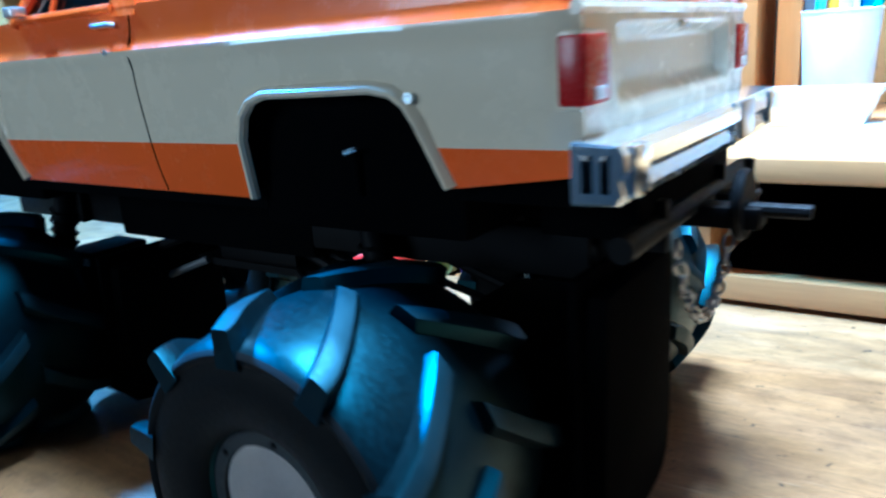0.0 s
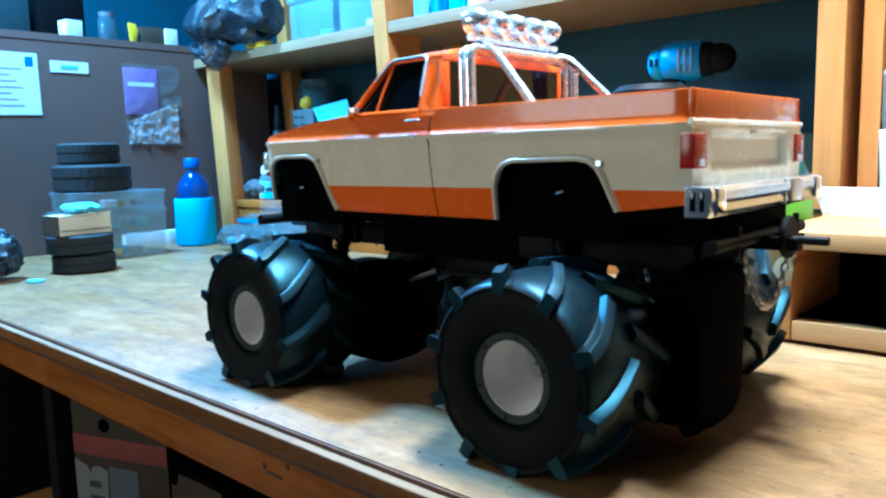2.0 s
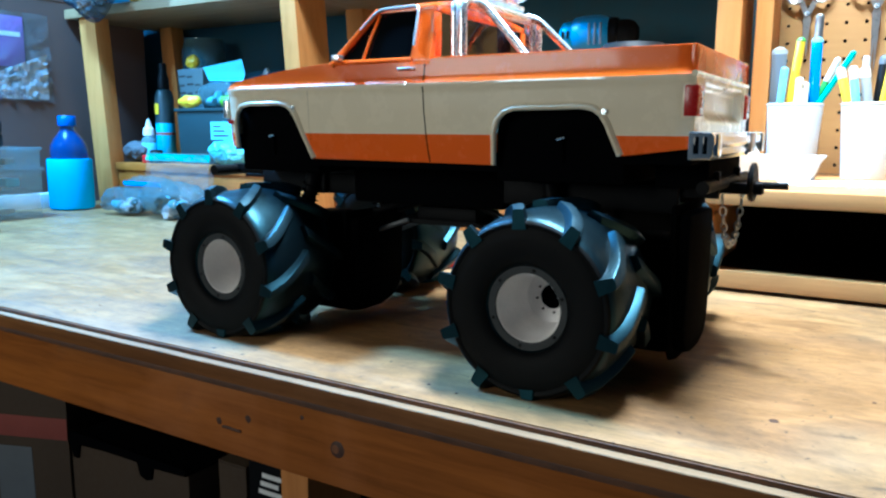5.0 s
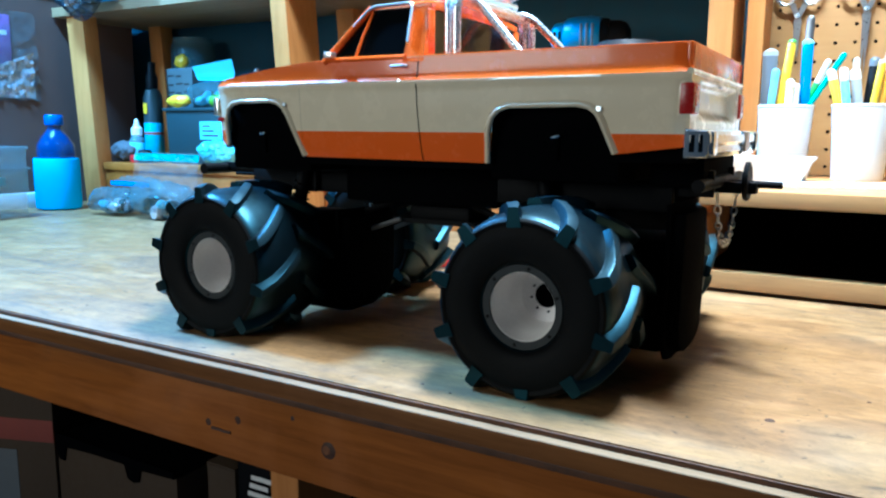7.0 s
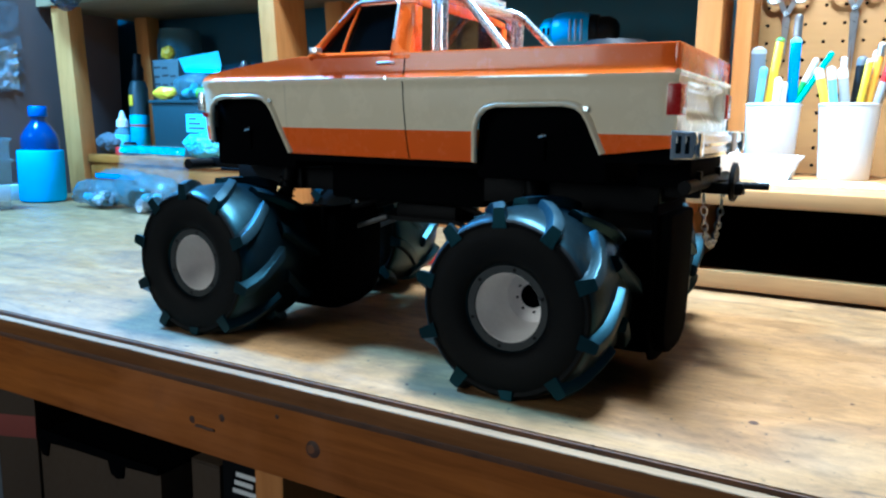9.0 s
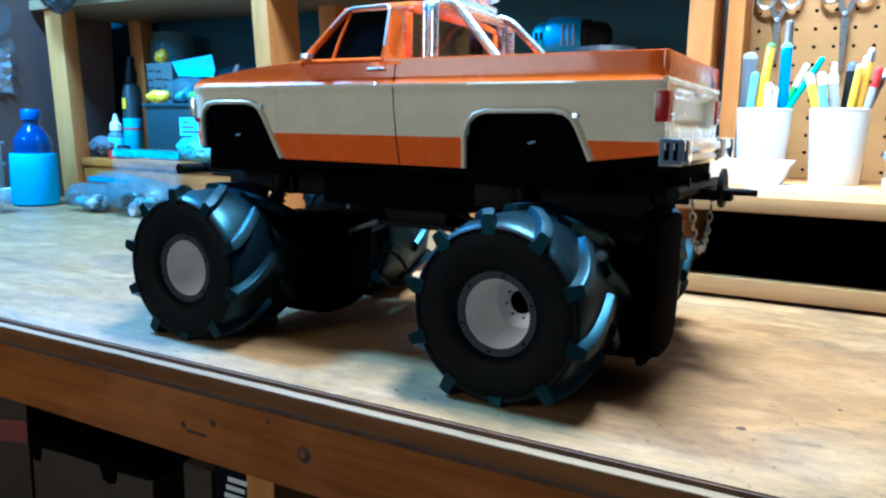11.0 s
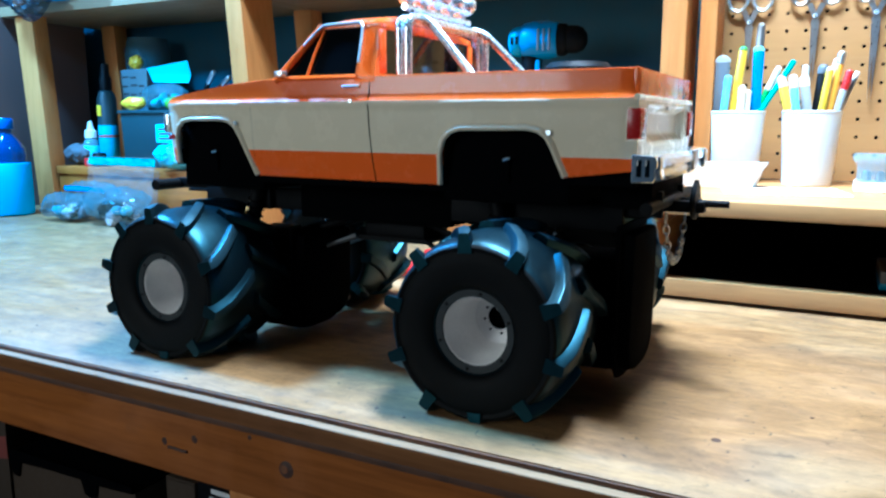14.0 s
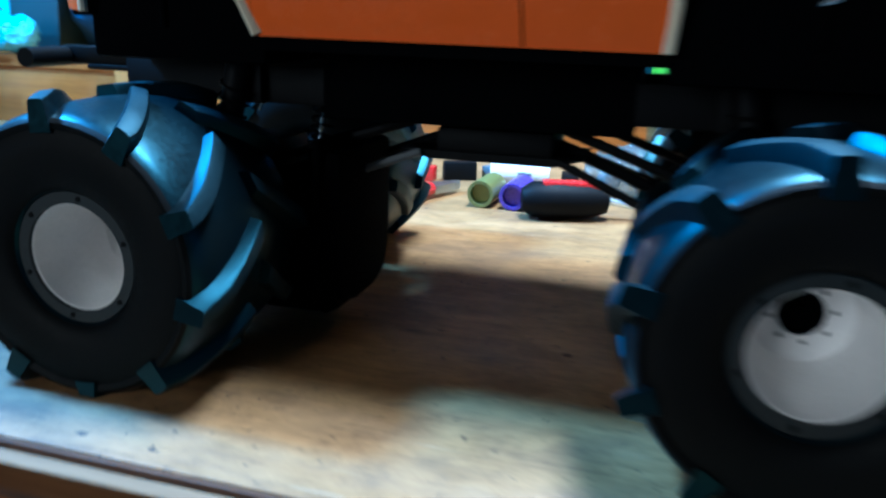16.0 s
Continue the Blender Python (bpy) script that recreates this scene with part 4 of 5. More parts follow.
panel = structure("wall_left_panel", box(WX - 0.010, WX, -0.60, 0.70, -0.0, 0.470), PANEL, "brown hardboard panel with paper notes")
structure("wall_left_lower", box(WX - 0.10, WX - 0.0, -2.50, BACK - 0.001, -0.90, -0.001), SHADE_WOOD, "board below the bench end, darkened for its shade")
structure("shelf_left", box(WX - 0.40, WX + 0.001, -2.40, 0.70, 0.4705, 0.4860), PANEL, "dark shelf over the hardboard panel")
structure("shelf_left_back", box(WX - 0.36, WX - 0.34, -2.40, 0.70, 0.487, 1.60), WALL, "dark back of the side shelf")

# ---- pegboard ----
PEG_Y, PITCH = 0.6290, 0.0254


def pegboard():
    """A hardboard sheet with a round hole in every inch of it."""
    x0, z0, cols, rows, thick, r = 0.1638, 0.1175, 38, 30, 0.006, 0.0027
    verts, faces = [], []
    ring = [(math.cos(a), math.sin(a)) for a in (math.pi / 8 + math.pi / 4 * k for k in range(8))]
    rim = [(1, 0.4142), (0.4142, 1), (-0.4142, 1), (-1, 0.4142), (-1, -0.4142), (-0.4142, -1), (0.4142, -1), (1, -0.4142)]
    h = PITCH / 2
    for i in range(cols):
        for j in range(rows):
            cx, cz, n = x0 + (i + 0.5) * PITCH, z0 + (j + 0.5) * PITCH, len(verts)
            verts += [(cx + h * (1 if a > 0.9 else -1 if a < -0.9 else a), PEG_Y, cz + h * (1 if b > 0.9 else -1 if b < -0.9 else b)) for a, b in rim]
            verts += [(cx + r * a, PEG_Y, cz + r * b) for a, b in ring]
            verts += [(cx + r * a, PEG_Y + thick, cz + r * b) for a, b in ring]
            corners = len(verts)
            verts += [(cx + h, PEG_Y, cz + h), (cx - h, PEG_Y, cz + h), (cx - h, PEG_Y, cz - h), (cx + h, PEG_Y, cz - h)]
            for k in range(8):
                q = (k + 1) % 8
                faces += [(n + k, n + 8 + k, n + 8 + q, n + q), (n + 8 + k, n + 16 + k, n + 16 + q, n + 8 + q)]
            faces += [(n, n + 1, corners), (n + 2, n + 3, corners + 1), (n + 4, n + 5, corners + 2), (n + 6, n + 7, corners + 3)]
    me = bpy.data.meshes.new("pegboard")
    me.from_pydata(verts, [], faces)
    me.materials.append(HARDBOARD)
    ob = new("pegboard", me)
    tagged(ob, "tan hardboard pegboard with rows of round holes", "pegboard")
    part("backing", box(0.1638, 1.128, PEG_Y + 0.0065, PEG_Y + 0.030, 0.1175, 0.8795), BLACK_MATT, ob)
    part("big_hole", lathe([(0, 0.0008), (0.0046, 0.0006), (0.0052, -0.0010), (0.0060, -0.0012), (0.0060, 0.0008)], 16, "y", (0.1765, PEG_Y - 0.0008, 0.3410)), GREY, ob)


pegboard()

# ---- raised desk shelf at the right ----
cubby = thing("desk_riser", "pale pine desk riser with an open cubby below", "desk riser", (0, 0, 0))
part("top_board", box(0.1590, 1.20, 0.246, 0.6285, 0.0990, 0.1165, 0.0015), SHELF_PINE, cubby, "pale pine top board")
part("bottom_board", box(0.1850, 1.20, 0.256, 0.6285, 0.0045, 0.0245, 0.0015), SHELF_PINE, cubby)
for x0 in (0.1635, 1.15):
    arc = [(0.2555, 0.0045), (0.2555, 0.0640), (0.2600, 0.0760), (0.2700, 0.0830), (0.2850, 0.0850), (0.6280, 0.0850), (0.6280, 0.0045)]
    part("side_board", plate(arc, 0.0205, "yz", x0, 0.0012), SHELF_PINE, cubby, "rounded pine side board")
    part("side_cleat", box(x0 + 0.001, x0 + 0.019, 0.300, 0.6280, 0.0852, 0.0988), LUMBER, cubby)
    part("foot", box(x0, x0 + 0.02, 0.27, 0.62, 0.0, 0.0043), BLACK_MATT, cubby)
part("back_board", box(0.1845, 1.149, 0.420, 0.430, 0.0250, 0.0985), BLACK_MATT, cubby, "inner back of the cubby, blacked for its shade")
part("shade_lining", box(0.1850, 1.149, 0.275, 0.4195, 0.0248, 0.0262), BLACK_MATT, cubby, "black sheet standing for the shade inside the cubby")

CYAN_BAND = plain("cyan_band", (0.02, 0.34, 0.62), 0.4, scale=90)
blue_box = thing("storage_box", "grey box with a bright blue band inside the cubby", "box", (0.455, 0.33, 0.0262))
part("box_body", box(-0.045, 0.060, -0.04, 0.06, 0, 0.020, 0.001), GREY, blue_box)
part("blue_band", box(-0.0455, 0.0605, -0.0405, 0.0605, 0.0005, 0.0075, 0.0008), CYAN_BAND, blue_box)


# ---- cups with pens ----
def cup(at, label):
    c = thing("cup", label, "cup", at, group="cups of pens and tools")
    part("wall", lathe([(0.0310, 0.0), (0.0315, 0.001), (0.0370, 0.0970), (0.0360, 0.0970), (0.0305, 0.0025), (0, 0.0025), (0, 0.0), (0.0310, 0.0)], 40), WHITE, c)
    part("rim", lathe([(0.0362, 0.0971), (0.0374, 0.0971), (0.0380, 0.0985), (0.0380, 0.0998), (0.0372, 0.1005), (0.0364, 0.0998), (0.0362, 0.0971)], 40), WHITE, c)
    return c


Z_TOP = 0.1165
cup((0.2270, 0.5500, Z_TOP + 0.0003), "white plastic cup full of pens and sticks")
cup((0.3230, 0.5450, Z_TOP + 0.0003), "white plastic cup full of pencils and markers")


def stick(name, label, foot, tip, radius, material, tip_material=None, category="pen", tip_share=0.12, flat=1.0, flare=1.0):
    """A pen, file or tool: a barrel and a cap; flat ones turn their broad side to the front."""
    foot, tip = Vector(foot), Vector(tip)
    ln = (tip - foot).length
    t = thing(name, label, category, foot)
    z = (tip - foot).normalized()
    x = (Vector((1, 0, 0)) - z * z.x).normalized()
    t.matrix_world = Matrix((x, z.cross(x), z)).transposed().to_4x4()
    t.matrix_world.translation = foot
    cut = ln * (1 - tip_share)
    body = lathe([(0, 0), (radius * 0.7, 0.0005), (radius, 0.003), (radius, ln * 0.45), (radius * flare, cut), (radius * flare * 0.96, cut + 0.0004), (0, cut + 0.0004)], 14)
    r = radius * 1.06 * flare
    cap = lathe([(0, cut), (r, cut), (r, ln - r * 0.9), (r * 0.86, ln - r * 0.4), (r * 0.5, ln - r * 0.08), (0, ln)], 14)
    for bm in (body, cap):
        bmesh.ops.scale(bm, vec=(1, flat, 1), verts=bm.verts)
    part("barrel", body, material, t)
    part("cap", cap, tip_material or material, t)
    return t


CUPS = ((0.2270, 0.5500), (0.3230, 0.5450))


def pen(which, name, label, rim, tip, rise, depth, radius, material, tip_material=None, category="pen", tip_share=0.12, flat=1.0, flare=1.0):
    """A stick through a cup's rim at one offset, its tip at another, so high above the rim."""
    cx, cy = CUPS[which]
    foot = max(-0.024, min(0.024, rim - (tip - rim) / rise * 0.097))
    return stick(name, label, (cx + foot, cy + depth * 0.5, Z_TOP + 0.0035), (cx + tip, cy + depth, Z_TOP + 0.100 + rise), radius, material, tip_material, category, tip_share, flat, flare)


pen(0, "nail_file", "pale pink flat nail file standing in a cup", -0.0300, -0.0410, 0.073, -0.010, 0.0058, PINK, None, "nail file", 0.08, 0.16, 1.45)
pen(0, "nail_file", "dark grey flat nail file standing in a cup", -0.0250, -0.0220, 0.078, -0.014, 0.0090, GREY, MID_GREY, "nail file", 0.03, 0.16, 1.12)
pen(0, "paint_stick", "pale blue paint stick standing in a cup", -0.0190, -0.0117, 0.050, -0.026, 0.0050, PALE_BLUE, None, "stick", 0.1, 0.6)
pen(0, "highlighter", "yellow pen with a green end standing in a cup", -0.0040, 0.0055, 0.089, -0.020, 0.0058, YELLOW, GREEN, "pen", 0.02)
pen(0, "craft_stick", "cream wooden stick standing in a cup", 0.0060, 0.0075, 0.036, -0.024, 0.0052, CREAM_CARD, None, "stick", 0.1, 0.6)
pen(0, "glue_stick", "white plastic stick standing in a cup", 0.0130, 0.0140, 0.030, -0.016, 0.0048, WHITE, None, "stick")
pen(0, "craft_knife", "bright blue knife handle standing in a cup", 0.0235, 0.0235, 0.090, -0.004, 0.0066, BLUE, PALE_BLUE, "knife", 0.04, 0.6, 1.1)
pen(0, "steel_rule", "silver and blue blade standing tall in a cup", 0.0225, 0.0235, 0.122, 0.006, 0.0050, BLUE, DULL_STEEL, "blade", 0.16, 0.3)
pen(0, "pencil", "teal pencil leaning out of a cup", 0.0280, 0.0700, 0.069, -0.006, 0.0038, TEAL, None, "pencil")
pen(0, "brush", "green brush with a white tip leaning out of a cup", 0.0250, 0.0510, 0.062, 0.002, 0.0042, GREEN, WHITE, "brush", 0.20)
pen(1, "marker", "yellow marker with a white cap leaning in a cup", -0.0290, -0.0420, 0.048, -0.010, 0.0055, YELLOW, WHITE, "marker", 0.10)
pen(1, "brush", "pale blue brush with a white tip leaning in a cup", -0.0190, -0.0260, 0.049, -0.014, 0.0052, PALE_BLUE, WHITE, "brush", 0.12)
pen(1, "file_tool", "grey handled file leaning in a cup", -0.0060, -0.0130, 0.048, -0.004, 0.0062, MID_GREY, WHITE, "file", 0.10, 0.6)
pen(1, "pen", "white pen standing behind the file in a cup", -0.0100, -0.0125, 0.063, 0.008, 0.0040, MID_GREY, WHITE, "pen", 0.12)
pen(1, "marker", "black marker standing in a cup", 0.0060, 0.0100, 0.063, 0.004, 0.0066, BLACK, GREY, "marker", 0.08)
pen(1, "pencil", "yellow pencil standing in a cup", 0.0120, 0.0190, 0.058, -0.014, 0.0046, YELLOW, CREAM_CARD, "pencil", 0.03)
pen(1, "pencil", "orange pencil with a pink eraser standing in a cup", 0.0210, 0.0315, 0.079, -0.006, 0.0048, PENCIL, TRIM, "pencil", 0.10)
pen(1, "pencil", "pale wooden pencil standing in a cup", 0.0170, 0.0260, 0.070, -0.002, 0.0042, CREAM_CARD, PINK, "pencil", 0.06)
pen(1, "pen", "clear pen with a red cap standing in a cup", 0.0310, 0.0420, 0.054, -0.012, 0.0046, MID_GREY, RED, "pen", 0.17)
pen(1, "pen", "silver pen standing in a cup", 0.0330, 0.0510, 0.052, 0.000, 0.0036, DULL_STEEL, WHITE, "pen", 0.06)


# ---- tools hung on the pegboard ----
def scissors(x, z, name, label, handle, blade_len, spread=0.017):
    t = thing(name, label, "scissors", (x, PEG_Y - 0.009, z))
    part("peg_hook", tube(rounded([(0, 0.0085, 0.030), (0, -0.004, 0.030), (0, -0.006, 0.036)], 0.003), 0.0014, 8), CHROME, t)
    for s in (-1, 1):
        loop = [(s * spread + 0.0135 * math.cos(u), s * 0.001, 0.022 + 0.018 * math.sin(u)) for u in (2 * math.pi * k / 20 for k in range(20))]
        part("handle_loop", tube(loop, 0.0028, 8, closed=True), handle, t)
        part("blade", plate([(s * 0.009 - 0.004, 0.006), (s * 0.009 + 0.004, 0.006), (0.0035 - s * 0.002, -0.020), (-s * 0.002, -blade_len), (-0.0035 - s * 0.002, -0.020)], 0.0014, "xz", s * 0.0012), DULL_STEEL, t)
    part("pivot", lathe([(0, -0.004), (0.0034, -0.0035), (0.0036, 0.002), (0, 0.002)], 12, "y", (0, 0, -0.012)), CHROME, t)
    return t


scissors(0.2270, 0.360, "scissors", "silver scissors hung on the pegboard", CHROME, 0.075)
scissors(0.3150, 0.364, "pliers", "dark steel snips hung on the pegboard", DULL_STEEL, 0.110, 0.020)
scissors(0.3910, 0.364, "forceps", "thin steel forceps hung on the pegboard", DULL_STEEL, 0.135, 0.015)

# ---- papers and box on the riser ----
tray = thing("paper_tray", "white plastic tray holding folded papers beside the cup", "tray", (0.2135, 0.458, Z_TOP + 0.0003))
part("tray_wall", fixed(grid_mesh([[(sx * k, sy * k2, z) for sx, sy in ((-0.060, -0.022), (0.056, -0.026), (0.058, 0.024), (-0.060, 0.026))] for k, k2, z in ((0.9, 0.9, 0.0), (1.02, 1.0, 0.022), (1.12, 1.08, 0.030), (1.12, 1.08, 0.0315), (1.0, 0.98, 0.0235), (0.88, 0.88, 0.0015))], closed_v=True, caps=True)), WHITE, tray)
for k in range(5):
    m = Matrix.Rotation(random.uniform(-0.06, 0.06), 4, "Z")
    part("sheet", box(-0.052 + 0.002 * k, 0.050 - 0.003 * k, -0.019, 0.021 - 0.001 * k, 0.004 + 0.0050 * k, 0.0084 + 0.0050 * k, 0.0006, m=m), PAPER, tray)
crystal = thing("parts_case", "clear plastic case of small parts on the riser", "case", (0.425, 0.470, Z_TOP + 0.0003))
part("case_base", box(-0.045, 0.060, -0.030, 0.035, 0.0, 0.012, 0.002), WHITE, crystal)
part("case_wall", box(-0.043, 0.058, -0.028, 0.033, 0.0125, 0.036, 0.002), CLEAR, crystal)
part("case_lid", box(-0.048, 0.063, -0.033, 0.038, 0.0365, 0.047, 0.003), CLEAR, crystal)
for k in range(6):
    part("small_part", lathe([(0, 0.013), (0.005, 0.013), (0.006, 0.018), (0.004, 0.025), (0, 0.026)], 10, "z", (-0.032 + 0.015 * k, 0.002 - 0.012 * (k % 2), 0)), DULL_STEEL, crystal)
leaf = part("paper_sheet", plate([(-0.07, -0.05), (0.07, -0.055), (0.072, 0.05), (-0.066, 0.052)], 0.0006), PAPER)
single(leaf, "white sheet of paper lying on the pine riser", "paper", (0.300, 0.410, Z_TOP + 0.0003), 12)


# ---- bottles ----
def bottle(name, label, at, profile, body_mat, cap_mat, cap_profile, sleeve=None, sleeve_mat=None):
    t = thing(name, label, "bottle", at)
    part("bottle_body", lathe(profile, 36), body_mat, t)
    part("cap", lathe(cap_profile, 24), cap_mat, t)
    if sleeve:
        part("label_sleeve", lathe(sleeve, 36), sleeve_mat, t)
    return t


bottle("water_bottle", "blue plastic bottle with a bright blue sleeve on the bench", (-1.222, 0.388, 0.0),
       [(0, 0), (0.036, 0), (0.039, 0.004), (0.038, 0.116), (0.0385, 0.128), (0.0375, 0.141), (0.0330, 0.148), (0.0300, 0.154), (0.0200, 0.168), (0.0150, 0.174), (0.0150, 0.184), (0, 0.184)], BLUE_BOTTLE,
       plain("blue_cap", (0.005, 0.08, 0.34), 0.35), [(0, 0.184), (0.0185, 0.184), (0.0190, 0.186), (0.0190, 0.203), (0.0170, 0.206), (0, 0.206)],
       [(0.0400, 0.002), (0.0455, 0.003), (0.0468, 0.010), (0.0464, 0.108), (0.0452, 0.112), (0.0400, 0.1125), (0.0400, 0.002)], plain("cyan_sleeve", (0.006, 0.36, 0.72), 0.5, vary=0.05))
bottle("glue_bottle", "small white glue bottle with a pointed tip", (-1.165, 0.556, 0.1003),
       [(0, 0), (0.016, 0), (0.018, 0.002), (0.018, 0.050), (0.014, 0.058), (0.009, 0.062), (0, 0.062)], CLEAR,
       WHITE, [(0.010, 0.061), (0.013, 0.063), (0.013, 0.078), (0.008, 0.082), (0.0035, 0.100), (0, 0.101)],
       [(0.0183, 0.008), (0.0187, 0.009), (0.0187, 0.044), (0.0183, 0.045), (0.0183, 0.008)], PALE_BLUE)
bottle("green_bottle", "green plastic bottle with a lime label and green cap", (0.1190, 0.400, 0.0),
       [(0, 0), (0.034, 0), (0.038, 0.004), (0.038, 0.150), (0.036, 0.164), (0.028, 0.182), (0.019, 0.196), (0.0155, 0.200), (0, 0.200)], GREEN_GLASS,
       plain("teal_green_cap", (0.002, 0.075, 0.036), 0.35), [(0, 0.201), (0.0175, 0.201), (0.0185, 0.204), (0.0185, 0.226), (0.0168, 0.229), (0, 0.229)],
       [(0.0383, 0.092), (0.0389, 0.093), (0.0389, 0.142), (0.0383, 0.143), (0.0383, 0.092)], LIME)


# ---- drill ----
DRILL_BLUE = plain("drill_blue", (0.012, 0.22, 0.48), 0.4, scale=90)


def drill():
    t = thing("cordless_drill", "blue and black cordless drill standing on its battery", "drill", (-0.066, 0.575, 0.1003), 10)
    for k in range(3):
        part("side_rib", box(-0.018 + 0.009 * k, -0.014 + 0.009 * k, -0.0312, -0.0280, 0.2125, 0.2465, 0.0012), GREY, t)
    part("motor_housing", lathe([(0, -0.046), (0.0240, -0.046), (0.0275, -0.042), (0.0302, -0.026), (0.0305, -0.004), (0.0275, 0.012), (0, 0.013)], 28, "x", (0, 0, 0.2315)), DRILL_BLUE, t, "blue drill housing")
    part("rear_cap", lathe([(0, -0.068), (0.015, -0.067), (0.0215, -0.062), (0.0240, -0.054), (0.0242, -0.049), (0.0225, -0.046), (0, -0.046)], 28, "x", (0, 0, 0.2295)), CYAN_BAND, t, "lighter blue rear cap")
    for k in range(2):
        part("vent_slot", box(-0.0610 + 0.008 * k, -0.0570 + 0.008 * k, -0.0248, -0.0200, 0.2235, 0.2355, 0.0008), BLACK, t)
    part("collar", lathe([(0.0, 0.012), (0.0250, 0.012), (0.0255, 0.022), (0.0240, 0.026), (0, 0.026)], 28, "x", (0, 0, 0.2315)), BLACK, t)
    part("chuck", lathe([(0, 0.026), (0.0215, 0.026), (0.0220, 0.042), (0.0175, 0.052), (0.0085, 0.058), (0, 0.058)], 28, "x", (0, 0, 0.2315)), BLACK, t)
    part("grip", fixed(grid_mesh([[(x + 0.016 * math.cos(u) * (1 + 0.25 * k), 0.014 * math.sin(u), z) for u in (2 * math.pi * s / 18 for s in range(18))] for x, z, k in ((-0.030, 0.212, 0.6), (-0.030, 0.190, 0.1), (-0.030, 0.130, 0), (-0.034, 0.075, 0.2), (-0.034, 0.052, 0.6))], closed_v=True, caps=True)), BLACK, t)
    part("grip_panel", box(-0.022, -0.014, -0.0152, -0.0100, 0.062, 0.200, 0.002), DRILL_BLUE, t, "blue panel on the grip")
    part("trigger", box(-0.008, 0.002, -0.006, 0.006, 0.168, 0.192, 0.002), GREY, t)
    part("battery", box(-0.075, 0.022, -0.030, 0.030, 0.0, 0.052, 0.006), BLACK, t)
    return t


drill()
card = part("teal_case", box(-0.085, 0.085, -0.020, 0.020, 0.0, 0.120, 0.004), plain("teal_case_plastic", (0.03, 0.14, 0.18), 0.5))
single(card, "dark teal tool case leaning at the back of the shelf", "case", (0.02, 0.72, 0.1003))

# ---- things on the low shelf at the left ----
def loose_bag(name, label, at, size, material, seed, contents=None, category="bag", turn=0.0, amount=0.2, folds=0.10):
    """A soft bag: a swollen pillow with sharp folds and a flattened seam."""
    t = thing(name, label, category, at, turn)
    sx, sy, sz = size
    rows = []
    for i in range(35):
        v = -1 + 2 * i / 34
        row = []
        for j in range(46):
            u = 2 * math.pi * j / 46
            s = (1 - abs(v) ** 2.6) ** 0.5
            row.append((sx * v, sy * s * math.cos(u), sz * (0.5 + 0.5 * s * math.sin(u))))
        rows.append(row)
    bm = fixed(grid_mesh(rows, closed_v=True))
    crumple(bm, min(size) * amount * 1.3, 2.2 / max(size), seed)
    crinkle(bm, min(size) * folds, 4.0 / max(size), seed + 5)
    low = min(v.co.z for v in bm.verts)
    bmesh.ops.translate(bm, verts=bm.verts, vec=(0, 0, 0.0003 - low))
    part("film", bm, material, t, sharp=22)
    for k, (mat, n) in enumerate(contents or ()):
        for q in range(n):
            r = min(size) * random.uniform(0.20, 0.40)
            c = (random.uniform(-0.55, 0.55) * sx, random.uniform(-0.45, 0.45) * sy, sz * random.uniform(0.22, 0.5))
            part("packed_item", crumple(lathe([(0, -r), (r * 0.8, -r * 0.7), (r, 0), (r * 0.7, r * 0.8), (0, r)], 10, random.choice("xyz"), c), r * 0.3, 60, q + 3.0 * k), mat, t)
    return t


def film_bag(name, label, at, width, height, lean, seed, band=None, turn=0.0):
    """A flat zip bag standing on edge: two thin crinkled sheets, and a coloured band at its mouth."""
    t = thing(name, label, "bag", at, turn)
    for face, gap in ((-1, 0.006), (1, 0.010)):
        rows = [[(-width / 2 + width * i / 40, face * gap * math.sin(math.pi * min(1.0, (1 - j / 30) * 1.0 + 0.05)) + lean * height * j / 30, height * j / 30) for i in range(41)] for j in range(31)]
        bm = crinkle(grid_mesh(rows), 0.0030, 32, seed + face)
        for v in bm.verts:
            v.co.z = max(v.co.z, 0.0003)
        part("sheet", bm, FILM, t, sharp=22)
    if band is not None:
        rows = [[(-width / 2 + width * i / 40, lean * height - 0.004, height * (0.86 + 0.12 * j / 6)) for i in range(41)] for j in range(7)]
        part("mouth", crinkle(grid_mesh(rows), 0.0020, 40, seed + 4), band, t, "coloured strip at the bag's mouth", 22)
    return t


SH = 0.1003
bin_ = thing("storage_bin", "dark teal plastic bin with a white label", "bin", (-0.955, 0.600, SH))
part("bin_wall", plate([(-0.100, 0.0), (0.156, 0.0), (0.165, 0.120), (-0.108, 0.120)], 0.110, "xz", -0.045, 0.003), BIN, bin_)
part("bin_rim", box(-0.113, 0.170, -0.050, 0.070, 0.117, 0.124, 0.002), BIN, bin_)
lab = part("label_card", box(0.004, 0.072, -0.0475, -0.0460, 0.055, 0.094, 0.0004), PALE_BLUE, bin_, "pale printed label")
for k in range(3):
    part("print_line", box(0.012, 0.060 - 0.012 * k, -0.0481, -0.0476, 0.062 + 0.010 * k, 0.066 + 0.010 * k), INK, lab)
note_box = thing("marked_box", "grey card box with dark handwriting strokes", "box", (-1.062, 0.625, SH + 0.1243), -8)
part("box_card", box(-0.055, 0.050, -0.024, 0.050, 0.0, 0.092, 0.001), plain("blue_grey_card", (0.13, 0.18, 0.20), 0.7, vary=0.1), note_box)
for k in range(11):
    x, z = -0.046 + 0.032 * (k % 3), 0.014 + 0.019 * (k // 3)
    part("pen_stroke", box(x, x + 0.021 + 0.004 * (k % 2), -0.0247, -0.0241, z + 0.002 * (k % 2), z + 0.0045 + 0.002 * (k % 2)), INK, note_box)
